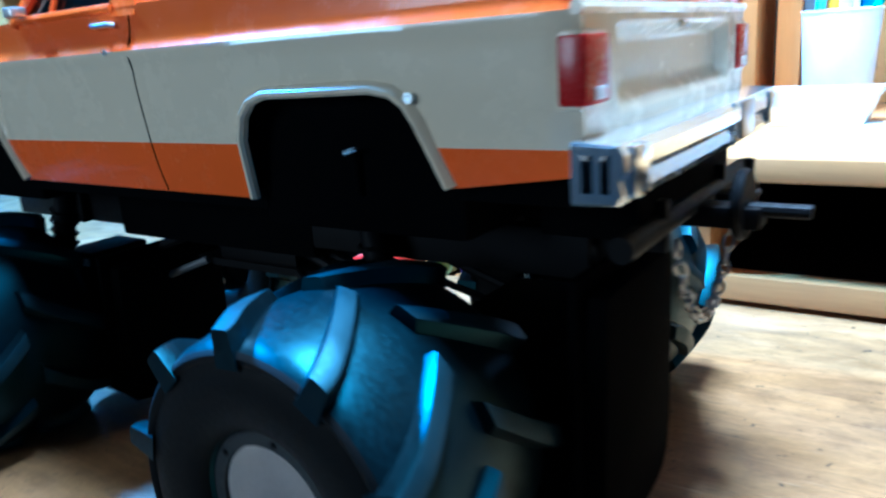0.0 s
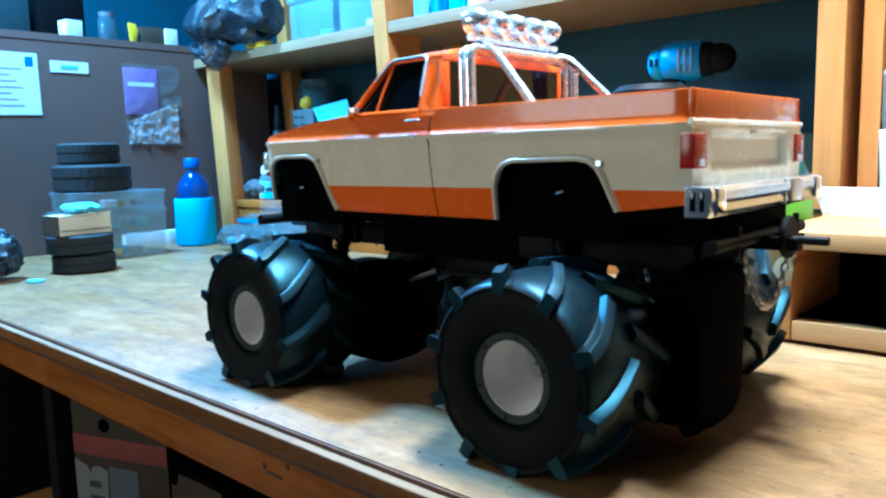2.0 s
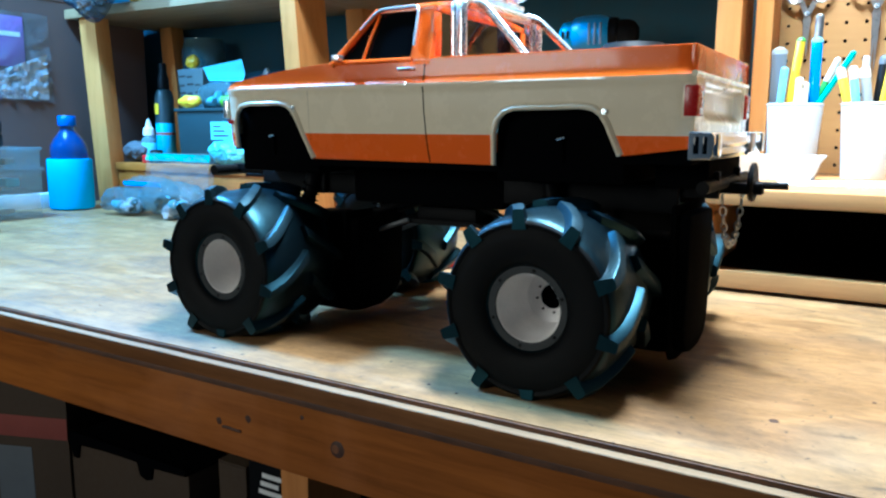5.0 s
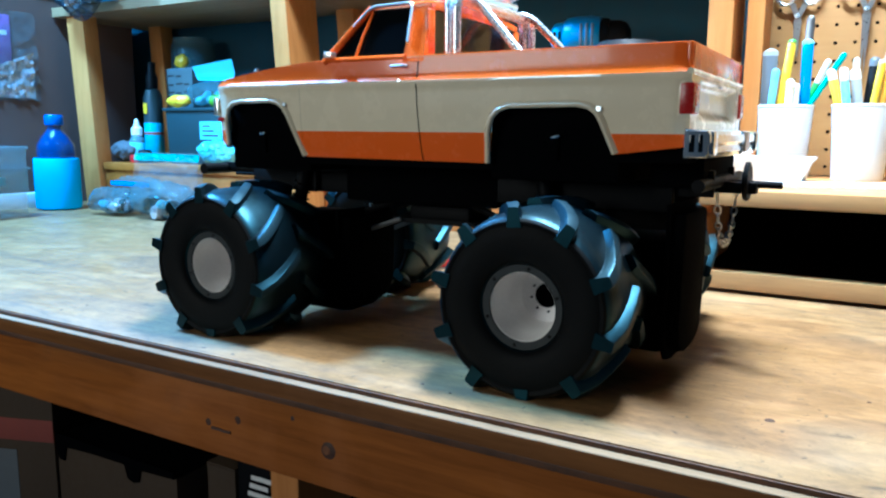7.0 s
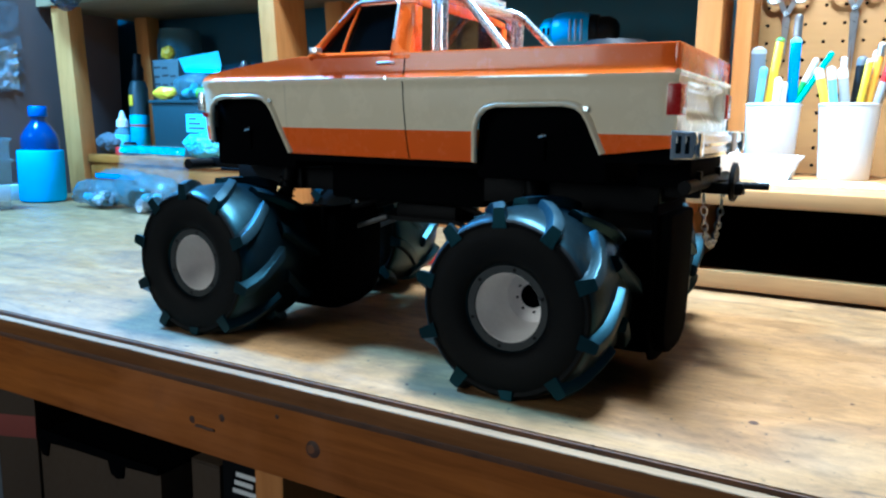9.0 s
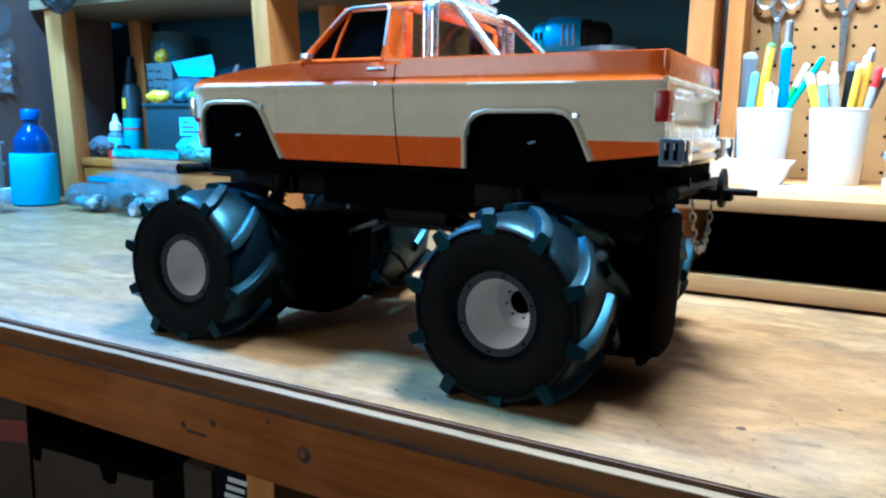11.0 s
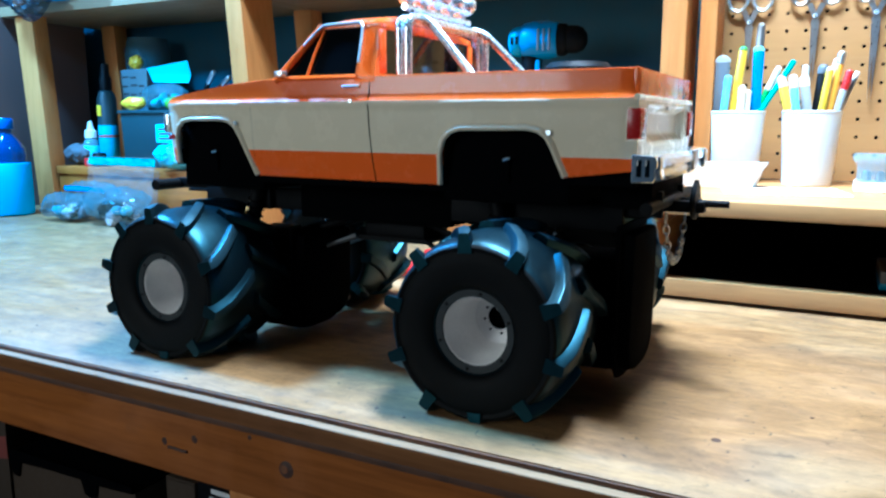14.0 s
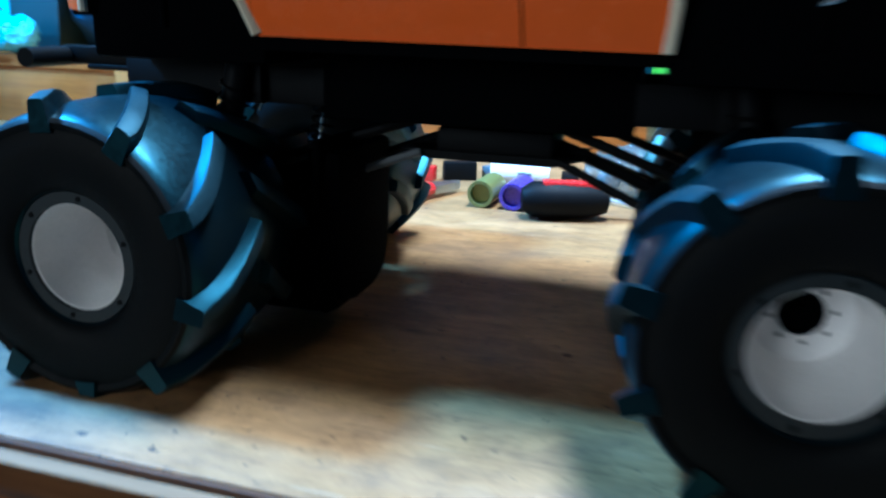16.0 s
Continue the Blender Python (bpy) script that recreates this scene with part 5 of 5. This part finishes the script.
CYAN_CARD = plain("cyan_card", (0.16, 0.56, 0.74), 0.55, vary=0.06, scale=40)
blue_card = part("folded_card", plate([(-0.043, 0.003), (0.056, 0.0), (0.060, 0.016), (0.044, 0.049), (-0.068, 0.035)], 0.0012, "xz", 0.0), CYAN_CARD)
single(blue_card, "bright pale blue card leaning on the bin", "card", (-0.935, 0.580, 0.2820), 4, tilt=(-14, 0))
loose_bag("cable_bag", "yellow rag bundle lying on the bin", (-1.030, 0.566, SH + 0.1243), (0.036, 0.012, 0.026), YELLOW, 2.0, None, "rag")
loose_bag("yellow_rag", "small yellow rag on the grey card box", (-1.098, 0.640, SH + 0.2170), (0.017, 0.014, 0.032), YELLOW, 2.5, None, "rag")
loose_bag("clear_bag", "clear bag of pale blue pieces on the bin", (-0.950, 0.585, SH + 0.1243), (0.062, 0.030, 0.056), CLEAR_BAG, 3.0, [(PALE_BLUE, 6), (CYAN_CARD, 3)])
tube_ = thing("glue_tube", "white plastic tube with a green end lying on the bin", "tube", (-0.857, 0.572, 0.2245 + 0.0145), 2)
part("tube_body", lathe([(0, -0.048), (0.012, -0.047), (0.0140, -0.043), (0.0140, 0.030), (0.010, 0.062), (0.004, 0.074), (0, 0.075)], 20, "x"), WHITE, tube_)
part("green_end", lathe([(0, -0.0700), (0.011, -0.0695), (0.0142, -0.0660), (0.0144, -0.0400), (0.0142, -0.0395), (0, -0.0395)], 20, "x"), LIME, tube_, "pale green end")
spray = bottle("spray_can", "dark spray can with yellow marks", (-1.128, 0.575, SH),
               [(0, 0), (0.019, 0), (0.021, 0.003), (0.021, 0.150), (0.016, 0.166), (0.010, 0.170), (0, 0.170)], BIN, BLACK,
               [(0.0105, 0.168), (0.013, 0.170), (0.013, 0.195), (0.009, 0.205), (0.009, 0.228), (0, 0.230)], [(0.0213, 0.010), (0.0217, 0.011), (0.0217, 0.090), (0.0213, 0.091), (0.0213, 0.010)], plain("dull_blue_sleeve", (0.045, 0.26, 0.38), 0.4, vary=0.3, scale=90))
part("red_mark", lathe([(0.0217, 0.064), (0.0221, 0.0645), (0.0221, 0.069), (0.0217, 0.0695), (0.0217, 0.064)], 30), RED_BROWN, spray)
part("yellow_mark", box(-0.006, 0.006, -0.0228, -0.0212, 0.112, 0.136, 0.0003), YELLOW, spray)
jar = thing("clear_jar", "tall clear jar of yellow and white bits", "jar", (-1.110, 0.685, SH))
part("glass", lathe([(0, 0), (0.048, 0), (0.052, 0.004), (0.052, 0.265), (0.046, 0.285), (0.046, 0.292), (0, 0.292)], 30), clear("smoky_jar", (0.06, 0.12, 0.14), 0.1, 0.6), jar)
for k in range(9):
    part("bit", crumple(box(-0.010, 0.010, -0.008, 0.008, -0.006, 0.006, 0.002, m=Matrix.Translation((random.uniform(-0.026, 0.026), random.uniform(-0.026, 0.020), 0.03 + 0.026 * k))), 0.003, 50, k), (YELLOW, WHITE, GREY)[k % 3], jar)
loose_bag("dark_cloth", "dark blue cloth heap with tools on the shelf", (-0.800, 0.640, SH), (0.115, 0.060, 0.170), plain("dark_blue_cloth", (0.012, 0.045, 0.10), 0.85, vary=0.3), 4.0, None, "cloth", 0, 0.25)
for k in range(5):
    x = -0.86 + 0.035 * k
    stick("hand_tool", "steel tool with a dark handle on the cloth", (x, 0.600, SH + 0.150 + 0.006 * k), (x + 0.055, 0.585 + 0.008 * k, SH + 0.205 - 0.012 * k), 0.0050, BLACK, DULL_STEEL, "tool", 0.45)
film_bag("zip_bag", "tall clear zip bag with a greenish mouth standing on the bench", (-0.955, 0.452, 0.0), 0.200, 0.128, 0.10, 6.0, GREEN_BAG)
loose_bag("foil_bag", "shiny cyan crinkled film bag on the low shelf", (-0.845, 0.506, SH), (0.054, 0.024, 0.054), plain("cyan_film", (0.20, 0.52, 0.60), 0.15, 0.35, vary=0.4, scale=80, relief=0.6), 7.0, None)
loose_bag("grey_tool", "grey crumpled glove beside the glue bottle", (-1.195, 0.545, SH), (0.044, 0.020, 0.046), plain("grey_glove", (0.07, 0.07, 0.075), 0.7, vary=0.3), 8.0, None, "glove")
small_red = part("red_jar", lathe([(0, 0), (0.010, 0), (0.011, 0.002), (0.011, 0.016), (0.009, 0.018), (0, 0.018)], 20), RED)
single(small_red, "small red pot on the low shelf", "pot", (-1.140, 0.528, SH))
black_lid = part("black_jar", lathe([(0, 0), (0.014, 0), (0.015, 0.003), (0.015, 0.026), (0.012, 0.030), (0, 0.030)], 20), BLACK)
single(black_lid, "small black pot beside the glue bottle", "pot", (-1.115, 0.535, SH))
# bags of parts on the bench
loose_bag("parts_bag", "clear bag of silver parts lying on the bench", (-1.020, 0.378, 0.0), (0.066, 0.034, 0.056), CLEAR_BAG, 11.0, [(SILVER_BAG, 10), (BLACK, 4), (PALE_BLUE, 3)])
loose_bag("parts_bag", "clear bag of grey parts lying on the bench", (-0.880, 0.385, 0.0), (0.082, 0.040, 0.068), CLEAR_BAG, 12.0, [(BLACK, 9), (SILVER_BAG, 8), (PALE_BLUE, 4)])
zipped = loose_bag("parts_bag", "flat clear bag with a blue zip on the bench", (-0.990, 0.418, 0.0), (0.085, 0.022, 0.078), CLEAR_BAG, 13.0, [(PALE_BLUE, 2)])
part("zip", crinkle(box(-0.060, 0.060, -0.0235, -0.0215, 0.060, 0.070, 0.0006), 0.0008, 60, 2.0), BLUE, zipped, "bright blue zip strip")
white_tub = part("white_tub", lathe([(0, 0), (0.013, 0), (0.014, 0.003), (0.014, 0.208), (0.012, 0.213), (0, 0.213)], 28), WHITE)
single(white_tub, "white plastic tub on the shelf behind the truck", "tub", (-0.598, 0.600, SH))
white_tub2 = part("white_tub", lathe([(0, 0), (0.013, 0), (0.014, 0.003), (0.014, 0.200), (0.012, 0.205), (0, 0.205)], 28), WHITE)
single(white_tub2, "narrow white plastic tub on the shelf", "tub", (-0.556, 0.605, SH))
lid_stack = part("white_case", box(-0.050, 0.050, -0.020, 0.020, 0.0, 0.140, 0.004), WHITE)
single(lid_stack, "white plastic tray standing on the shelf", "tray", (-0.500, 0.700, SH))

# ---- left end of the bench ----
def worn_tyre(at, r, h, label, turn=0.0, tilt=(0, 0)):
    """A small off-road tyre whose tread blocks are moulded into its skin."""
    prof = [(0.55, -0.36), (0.62, -0.46), (0.82, -0.50), (0.93, -0.46), (0.97, -0.40), (0.97, -0.06), (0.95, -0.05), (0.95, 0.05), (0.97, 0.06), (0.97, 0.40), (0.93, 0.46), (0.82, 0.50), (0.62, 0.46), (0.55, 0.36)]
    rows = []
    for i, (pr, ph) in enumerate(prof):
        row = []
        for s in range(120):
            block = ((s + (2 if ph > 0 else 0)) % 4) < 2 and 0.05 < abs(ph) < 0.45 and pr > 0.94
            rr = r * (pr + (0.012 if block else 0.0))
            row.append((rr * math.cos(2 * math.pi * s / 120), rr * math.sin(2 * math.pi * s / 120), h * ph))
        rows.append(row)
    bm = fixed(grid_mesh(rows, closed_u=True, closed_v=True))
    return single(part("tyre", bm, OLD_RUBBER), label, "tyre", (at[0], at[1], at[2] + h / 2), turn, "spare tyres", "", tilt)


worn_tyre((-1.015, 0.040, 0.0), 0.056, 0.034, "worn black model tyre lying on the bench")
worn_tyre((-1.018, 0.036, 0.0345), 0.059, 0.036, "worn black model tyre on top of another")
carton = thing("card_box", "open cream card box on the stacked tyres", "box", (-1.015, 0.030, 0.0708), 6)
part("box_wall", box(-0.030, 0.030, -0.046, 0.052, 0.0, 0.036, 0.001), CREAM_CARD, carton)
part("flap", plate([(-0.046, 0.036), (0.012, 0.034), (0.002, 0.026), (0.052, 0.040), (0.052, 0.0365), (-0.046, 0.0355)], 0.0014, "yz", 0.0302), CREAM_CARD, carton)
part("fold_line", box(0.0302, 0.0308, -0.044, 0.050, 0.008, 0.0095), CARD, carton)
part("end_wall", box(-0.030, 0.030, -0.0475, -0.0462, 0.0, 0.036), CARD, carton)
rag = loose_bag("blue_rag", "crumpled pale blue rag on the card box", (-1.020, 0.045, 0.1085), (0.034, 0.030, 0.016), PALE_BLUE, 15.0, None, "rag", 20, 0.3)


def organiser(at, w, d, h, label, items):
    t = thing("organiser_box", label, "box", at, group="stacked organiser boxes")
    part("tray_wall", box(-d / 2, d / 2, -w / 2, w / 2, 0.0, h * 0.86, 0.003), CLEAR, t)
    part("lid", box(-d / 2 - 0.003, d / 2 + 0.003, -w / 2 - 0.004, w / 2 + 0.004, h * 0.865, h, 0.002), CLEAR, t)
    for k in range(items):
        r = random.uniform(0.008, 0.014)
        part("stored_item", box(-r, r, -r, r, -r * 0.6, r * 0.6, 0.002, m=Matrix.Translation((random.uniform(-0.3, 0.3) * d, (k + 0.5) / items * w * 0.9 - w * 0.45, r * 0.6 + 0.004))), random.choice((GREY, MID_GREY, WHITE, YELLOW, PALE_BLUE)), t)
    return t


organiser((-1.185, 0.165, 0.0003), 0.190, 0.120, 0.056, "clear organiser box of small parts on the bench", 7)
organiser((-1.185, 0.165, 0.0568), 0.196, 0.124, 0.044, "clear organiser box stacked on another", 6)
organiser((-1.185, 0.168, 0.1013), 0.190, 0.120, 0.040, "clear organiser box on top of the stack", 5)
worn_tyre((-1.190, 0.140, 0.1415), 0.078, 0.056, "large black tyre lying on the organiser boxes")
worn_tyre((-1.190, 0.136, 0.198), 0.062, 0.044, "smaller black tyre lying on a larger one")
block = part("foam_block", box(-0.012, 0.012, -0.070, 0.070, 0.0, 0.034, 0.001), WHITE)
single(block, "white wooden block lying at the foot of the panel", "block", (-1.295, 0.315, 0.0), -3)
loose_bag("grey_bag", "smoky plastic bag of parts on the bench end", (-1.030, -0.120, 0.0), (0.060, 0.050, 0.085), BLACK_BAG, 17.0, [(MID_GREY, 4), (BLACK, 3)], turn=60)
tag_ = part("blue_card", box(-0.012, 0.012, -0.010, 0.010, 0.0, 0.006, 0.001), PALE_BLUE)
single(tag_, "small pale blue card lying on the bench", "card", (-0.935, -0.075, 0.0), 20)
black_pot = part("black_pot", lathe([(0, 0), (0.024, 0), (0.026, 0.004), (0.028, 0.070), (0.024, 0.076), (0, 0.076)], 24), BLACK)
single(black_pot, "black plastic pot behind the blue bottle", "pot", (-1.300, 0.425, 0.0))

# ---- papers on the panel ----
XP = WX + 0.0006


def pinned(name, label, y0, y1, z0, z1, material, category, lean=0.0):
    t = thing(name, label, category, (XP, (y0 + y1) / 2, z0))
    w, h = (y1 - y0) / 2, z1 - z0
    bm = plate([(-w, 0.0), (w, lean), (w - lean * 0.5, h), (-w + lean * 0.3, h + lean * 0.2)], 0.0008, "yz", 0.0)
    part("sheet", bm, material, t)
    return t


sheet = pinned("wall_note", "white printed sheet pinned to the brown panel", 0.000, 0.109, 0.306, 0.440, PAPER, "paper", 0.002)
part("stamp", box(0.0009, 0.0013, 0.028, 0.044, 0.106, 0.126), BLUE, sheet)
for k in range(7):
    part("text_line", box(0.0009, 0.0012, -0.045, 0.020 - 0.012 * (k % 3), 0.020 + 0.013 * k, 0.0225 + 0.013 * k), MID_GREY, sheet)
strip_ = pinned("wall_label", "narrow white label stuck to the brown panel", 0.134, 0.217, 0.403, 0.428, PAPER, "label")
part("faded_print", box(0.0009, 0.0013, -0.020, 0.018, 0.008, 0.016), PALE_BLUE, strip_)
pack = thing("hanging_pack", "clear pack with a violet header hung on the panel", "packet", (XP, 0.366, 0.238))
film = grid_mesh([[(0.004 + 0.006 * math.sin(3.0 * u) * math.cos(2.2 * v), -0.072 + 0.144 * u, 0.196 * v) for u in (k / 18 for k in range(19))] for v in (j / 22 for j in range(23))])
crinkle(film, 0.004, 30, 2.0)
for v in film.verts:
    v.co.x = max(v.co.x, 0.0005)
part("film", film, FILM, pack, sharp=25)
silver = grid_mesh([[(0.003, -0.066 + 0.128 * u, 0.006 + (0.052 + 0.050 * u) * v) for u in (k / 24 for k in range(25))] for v in (j / 14 for j in range(15))])
crinkle(silver, 0.005, 40, 4.0)
for v in silver.verts:
    v.co.x = max(v.co.x, 0.0004)
part("foil", silver, SILVER_BAG, pack, "crinkled silver packet", 20)
part("header_card", box(0.0006, 0.0016, -0.070, 0.014, 0.076, 0.186, 0.0003), VIOLET_CARD, pack, "violet header card")
part("header_print", box(0.0017, 0.0021, -0.060, 0.006, 0.142, 0.152), PAPER, pack)

# ---- upper shelf things ----
UP = 0.4533
loose_bag("smoky_bag", "smoky plastic bag hanging over the shelf edge", (-1.135, 0.470, UP), (0.160, 0.070, 0.110), BLACK_BAG, 21.0, [(BLACK, 3), (GREY, 3)], amount=0.3, folds=0.07)
drape = grid_mesh([[(-0.085 + 0.15 * i / 30 + 0.03 * j / 20, -0.012 - 0.022 * math.sin(math.pi * j / 20), -0.075 * (j / 20) * math.sin(math.pi * (0.12 + 0.76 * i / 30)) + 0.030) for i in range(31)] for j in range(21)])
smoky = thing("bag_flap", "smoky bag corner drooping below the shelf edge", "bag", (-1.195, 0.455, UP))
part("film", crinkle(drape, 0.005, 34, 3.0), BLACK_BAG, smoky, sharp=22)
yell = part("yellow_strap", box(-0.034, 0.034, -0.012, 0.012, 0.0, 0.014, 0.004), YELLOW)
single(yell, "yellow plastic strap on the shelf edge", "strap", (-1.075, 0.494, UP), 5)
for k, (x, w) in enumerate(((-0.895, 0.150), (-0.735, 0.130))):
    organiser((x, 0.580, UP), 0.15, w, 0.095, "pale blue translucent bin on the upper shelf", 6)
for k in range(4):
    b_ = part("paint_jar", lathe([(0, 0), (0.018, 0), (0.020, 0.002), (0.020, 0.040), (0.015, 0.046), (0.015, 0.058), (0, 0.058)], 20), (PALE_BLUE, BLUE, TEAL, PINK)[k])
    single(b_, "small coloured paint jar on the upper shelf", "jar", (-0.590 + 0.045 * k, 0.540, UP), group="paint jars")
SL = 0.4865
wb = part("white_carton", box(-0.018, 0.018, -0.019, 0.019, 0.0, 0.040, 0.001), PAPER)
single(wb, "small white carton on the dark side shelf", "carton", (-1.400, 0.205, SL), 8)
yb = part("yellow_knife", plate([(-0.006, 0.0), (0.004, 0.0), (0.012, 0.030), (0.008, 0.046), (-0.010, 0.048), (-0.008, 0.025)], 0.010, "yz", -0.005, 0.002), YELLOW)
single(yb, "yellow plastic tool standing on the side shelf", "tool", (-1.385, 0.345, SL))
bottle("glass_jar", "clear glass jar on the dark side shelf", (-1.400, 0.290, SL), [(0, 0), (0.020, 0), (0.021, 0.003), (0.021, 0.050), (0.016, 0.058), (0, 0.058)], clear("dim_glass", (0.10, 0.16, 0.18), 0.1, 0.35), GREY, [(0, 0.058), (0.017, 0.058), (0.017, 0.068), (0, 0.069)])
pb = part("brown_carton", box(-0.020, 0.020, -0.030, 0.030, 0.0, 0.042, 0.001), CARD)
single(pb, "small brown carton on the side shelf", "carton", (-1.400, 0.395, SL))
wb2 = part("white_carton", box(-0.014, 0.014, -0.016, 0.016, 0.0, 0.042, 0.001), PAPER)
single(wb2, "small white carton on the shelf end", "carton", (-1.388, 0.440, SL))
for k in range(4):
    d = part("dark_box", box(-0.05, 0.05, -0.055, 0.055, 0.0, 0.10 + 0.02 * (k % 2), 0.003), (BIN, GREY, BIN, BLACK)[k])
    single(d, "dark plastic box on the side shelf", "box", (-1.53, -0.16 + 0.125 * k, SL), 3 * k)

# ---- tools behind the truck ----
def dropped_pliers():
    t = thing("red_pliers", "red-handled pliers lying on the bench", "pliers", (-0.118, 0.262, 0.0), 58)
    for s in (-1, 1):
        grip = [(0.004, s * 0.004, 0.009), (-0.020, s * 0.010, 0.009), (-0.050, s * 0.014, 0.0085), (-0.085, s * 0.008, 0.008)]
        part("handle", tube(rounded(grip, 0.01), 0.0068, 10), RED, t)
        part("jaw", plate([(0.0, s * 0.001), (0.006, s * 0.010), (0.030, s * 0.007), (0.046, s * 0.001)], 0.008, "xy", 0.004), DULL_STEEL, t)
    return t


dropped_pliers()
for x, mat, lab in ((-0.056, OLIVE, "olive"), (-0.026, PURPLE, "purple")):
    c = part("metal_cylinder", lathe([(0.0095, -0.022), (0.0125, -0.022), (0.0130, -0.020), (0.0130, 0.022), (0, 0.022), (0, -0.016), (0.0095, -0.016), (0.0095, -0.022)], 24, "y"), mat)
    single(c, lab + " metal cylinder lying on the bench", "cylinder", (x, 0.262, 0.0131), -4)
driver = thing("screwdriver", "fat red and black screwdriver handle on the bench", "screwdriver", (0.022, 0.232, 0.0171), 16)
part("grip", lathe([(0, -0.040), (0.010, -0.039), (0.0155, -0.030), (0.0170, -0.010), (0.0160, 0.020), (0.0110, 0.036), (0, 0.040)], 20, "x"), BLACK, driver)
part("insert", box(-0.022, 0.030, -0.008, 0.008, 0.010, 0.0172, 0.003), RED, driver)
part("shank", tube([(0.038, 0, 0), (0.095, 0, -0.010)], 0.0032, 10), CHROME, driver)
loose_bag("parts_bag", "clear crumpled bag of bits behind the truck", (0.085, 0.335, 0.0), (0.060, 0.036, 0.050), CLEAR_BAG, 31.0, [(SILVER_BAG, 5), (PALE_BLUE, 2)])
paper_roll = part("paper_roll", lathe([(0.006, -0.030), (0.016, -0.030), (0.016, 0.030), (0.006, 0.030), (0.006, -0.030)], 24, "x"), PAPER)
single(paper_roll, "white paper roll lying on the bench", "roll", (-0.040, 0.345, 0.0161), 8)
for k in range(5):
    p = part("model_piece", box(-0.018, 0.018, -0.008, 0.008, 0.0, 0.016 + 0.004 * (k % 2), 0.002), (RED, BLACK, GREY, DULL_STEEL, BLACK)[k])
    single(p, ("small red model part on the bench", "small black model part on the bench", "small grey model part on the bench", "small steel model part on the bench", "small black model part on the bench")[k], "model piece", (-0.150 + 0.040 * k, 0.345 + 0.018 * (k % 3), 0.0), 25 * k)

# ---- boxes below the bench ----
def carton_box(at, w, d, h, mat, label, turn=0.0, lines=0, inner=None):
    t = thing("cardboard_box", label, "box", at, turn, "boxes below the bench")
    part("box_wall", box(-w / 2, w / 2, -d / 2, d / 2, 0, h, 0.002), mat, t)
    for s in (-1, 1):
        part("flap", box(-w / 2, w / 2, *sorted((s * 0.002, s * d / 2)), h + 0.0005, h + 0.0035, 0.001), inner or CARD, t)
    for k in range(lines):
        part("print_block", box(-w * 0.36 + 0.030 * (k % 3), -w * 0.36 + 0.022 + 0.030 * (k % 3), -d / 2 - 0.0008, -d / 2 - 0.0002, h * 0.5 + 0.028 * (k // 3), h * 0.5 + 0.018 + 0.028 * (k // 3)), INK, t)
    return t


part("lower_shelf", up(box(WX + 0.002, 1.29, -0.066, 0.69, -0.552, -0.530, 0.002)), SHELF_PINE, bench)
carton_box((-0.5625, 0.140, -0.5295), 0.265, 0.24, 0.2420, CARD, "plain brown cardboard box, flaps blacked for the shade inside", 0, 0, BLACK_MATT)
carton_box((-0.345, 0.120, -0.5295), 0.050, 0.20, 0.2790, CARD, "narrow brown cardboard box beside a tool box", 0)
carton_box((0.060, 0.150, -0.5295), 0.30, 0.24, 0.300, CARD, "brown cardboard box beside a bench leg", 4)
crate = thing("printed_box", "brown box with a red band and torn white print", "box", (-0.702, 0.020, -0.5295), 20, "boxes below the bench")
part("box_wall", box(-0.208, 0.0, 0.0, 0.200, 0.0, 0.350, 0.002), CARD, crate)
part("red_band", box(-0.2075, -0.0005, -0.0008, -0.0002, 0.232, 0.267, 0.0002), RED_BROWN, crate, "dull red printed band")
part("grey_panel", box(-0.130, -0.066, -0.0008, -0.0002, 0.004, 0.216, 0.0002), GREY, crate, "blue-grey printed panel")
part("white_panel", plate([(-0.2075, 0.004), (-0.134, 0.004), (-0.137, 0.060), (-0.131, 0.110), (-0.136, 0.150), (-0.132, 0.206), (-0.150, 0.214), (-0.168, 0.211), (-0.172, 0.198), (-0.180, 0.212), (-0.2075, 0.222)], 0.0007, "xz", -0.0008), PRINT_CARD, crate, "torn white printed panel")
for k in range(5):
    part("print_bar", box(-0.176, -0.150 + 0.006 * (k % 2), -0.0014, -0.0009, 0.070 + 0.026 * k, 0.082 + 0.026 * k), INK, crate)
part("grip_hole", lathe([(0, -0.0010), (0.0120, -0.0010), (0.0124, 0.0), (0, 0.0006)], 20, "y", (-0.134, 0.0, 0.288)), BLACK_MATT, crate, "black grip hole")
dark_box = thing("tool_box", "dark tool box with pale printed bars below the bench", "box", (-0.235, 0.080, -0.5295), 1)
part("box_wall", box(-0.080, 0.030, -0.060, 0.080, 0.0, 0.298, 0.003), BLACK, dark_box)
for k in range(3):
    part("print_bar", box(-0.062 + 0.003 * k, -0.022 - 0.007 * (k % 2), -0.0610, -0.0602, 0.256 + 0.011 * k, 0.262 + 0.011 * k), PAPER, dark_box)
torn = thing("notch_strip", "black pronged strip on the edge of a box", "foam", (-0.5625, 0.0165, -0.2875))
bm = plate([(-0.131, 0.004), (-0.131, -0.010), (-0.124, -0.030), (-0.112, -0.031), (-0.106, -0.008), (-0.040, -0.004), (0.028, -0.003), (0.034, -0.022), (0.048, -0.026), (0.058, -0.022), (0.062, -0.004), (0.131, 0.0), (0.131, 0.010), (-0.131, 0.010)], 0.003, "xz", 0.0, 0.0008)
part("strip", bm, BLACK_MATT, torn)
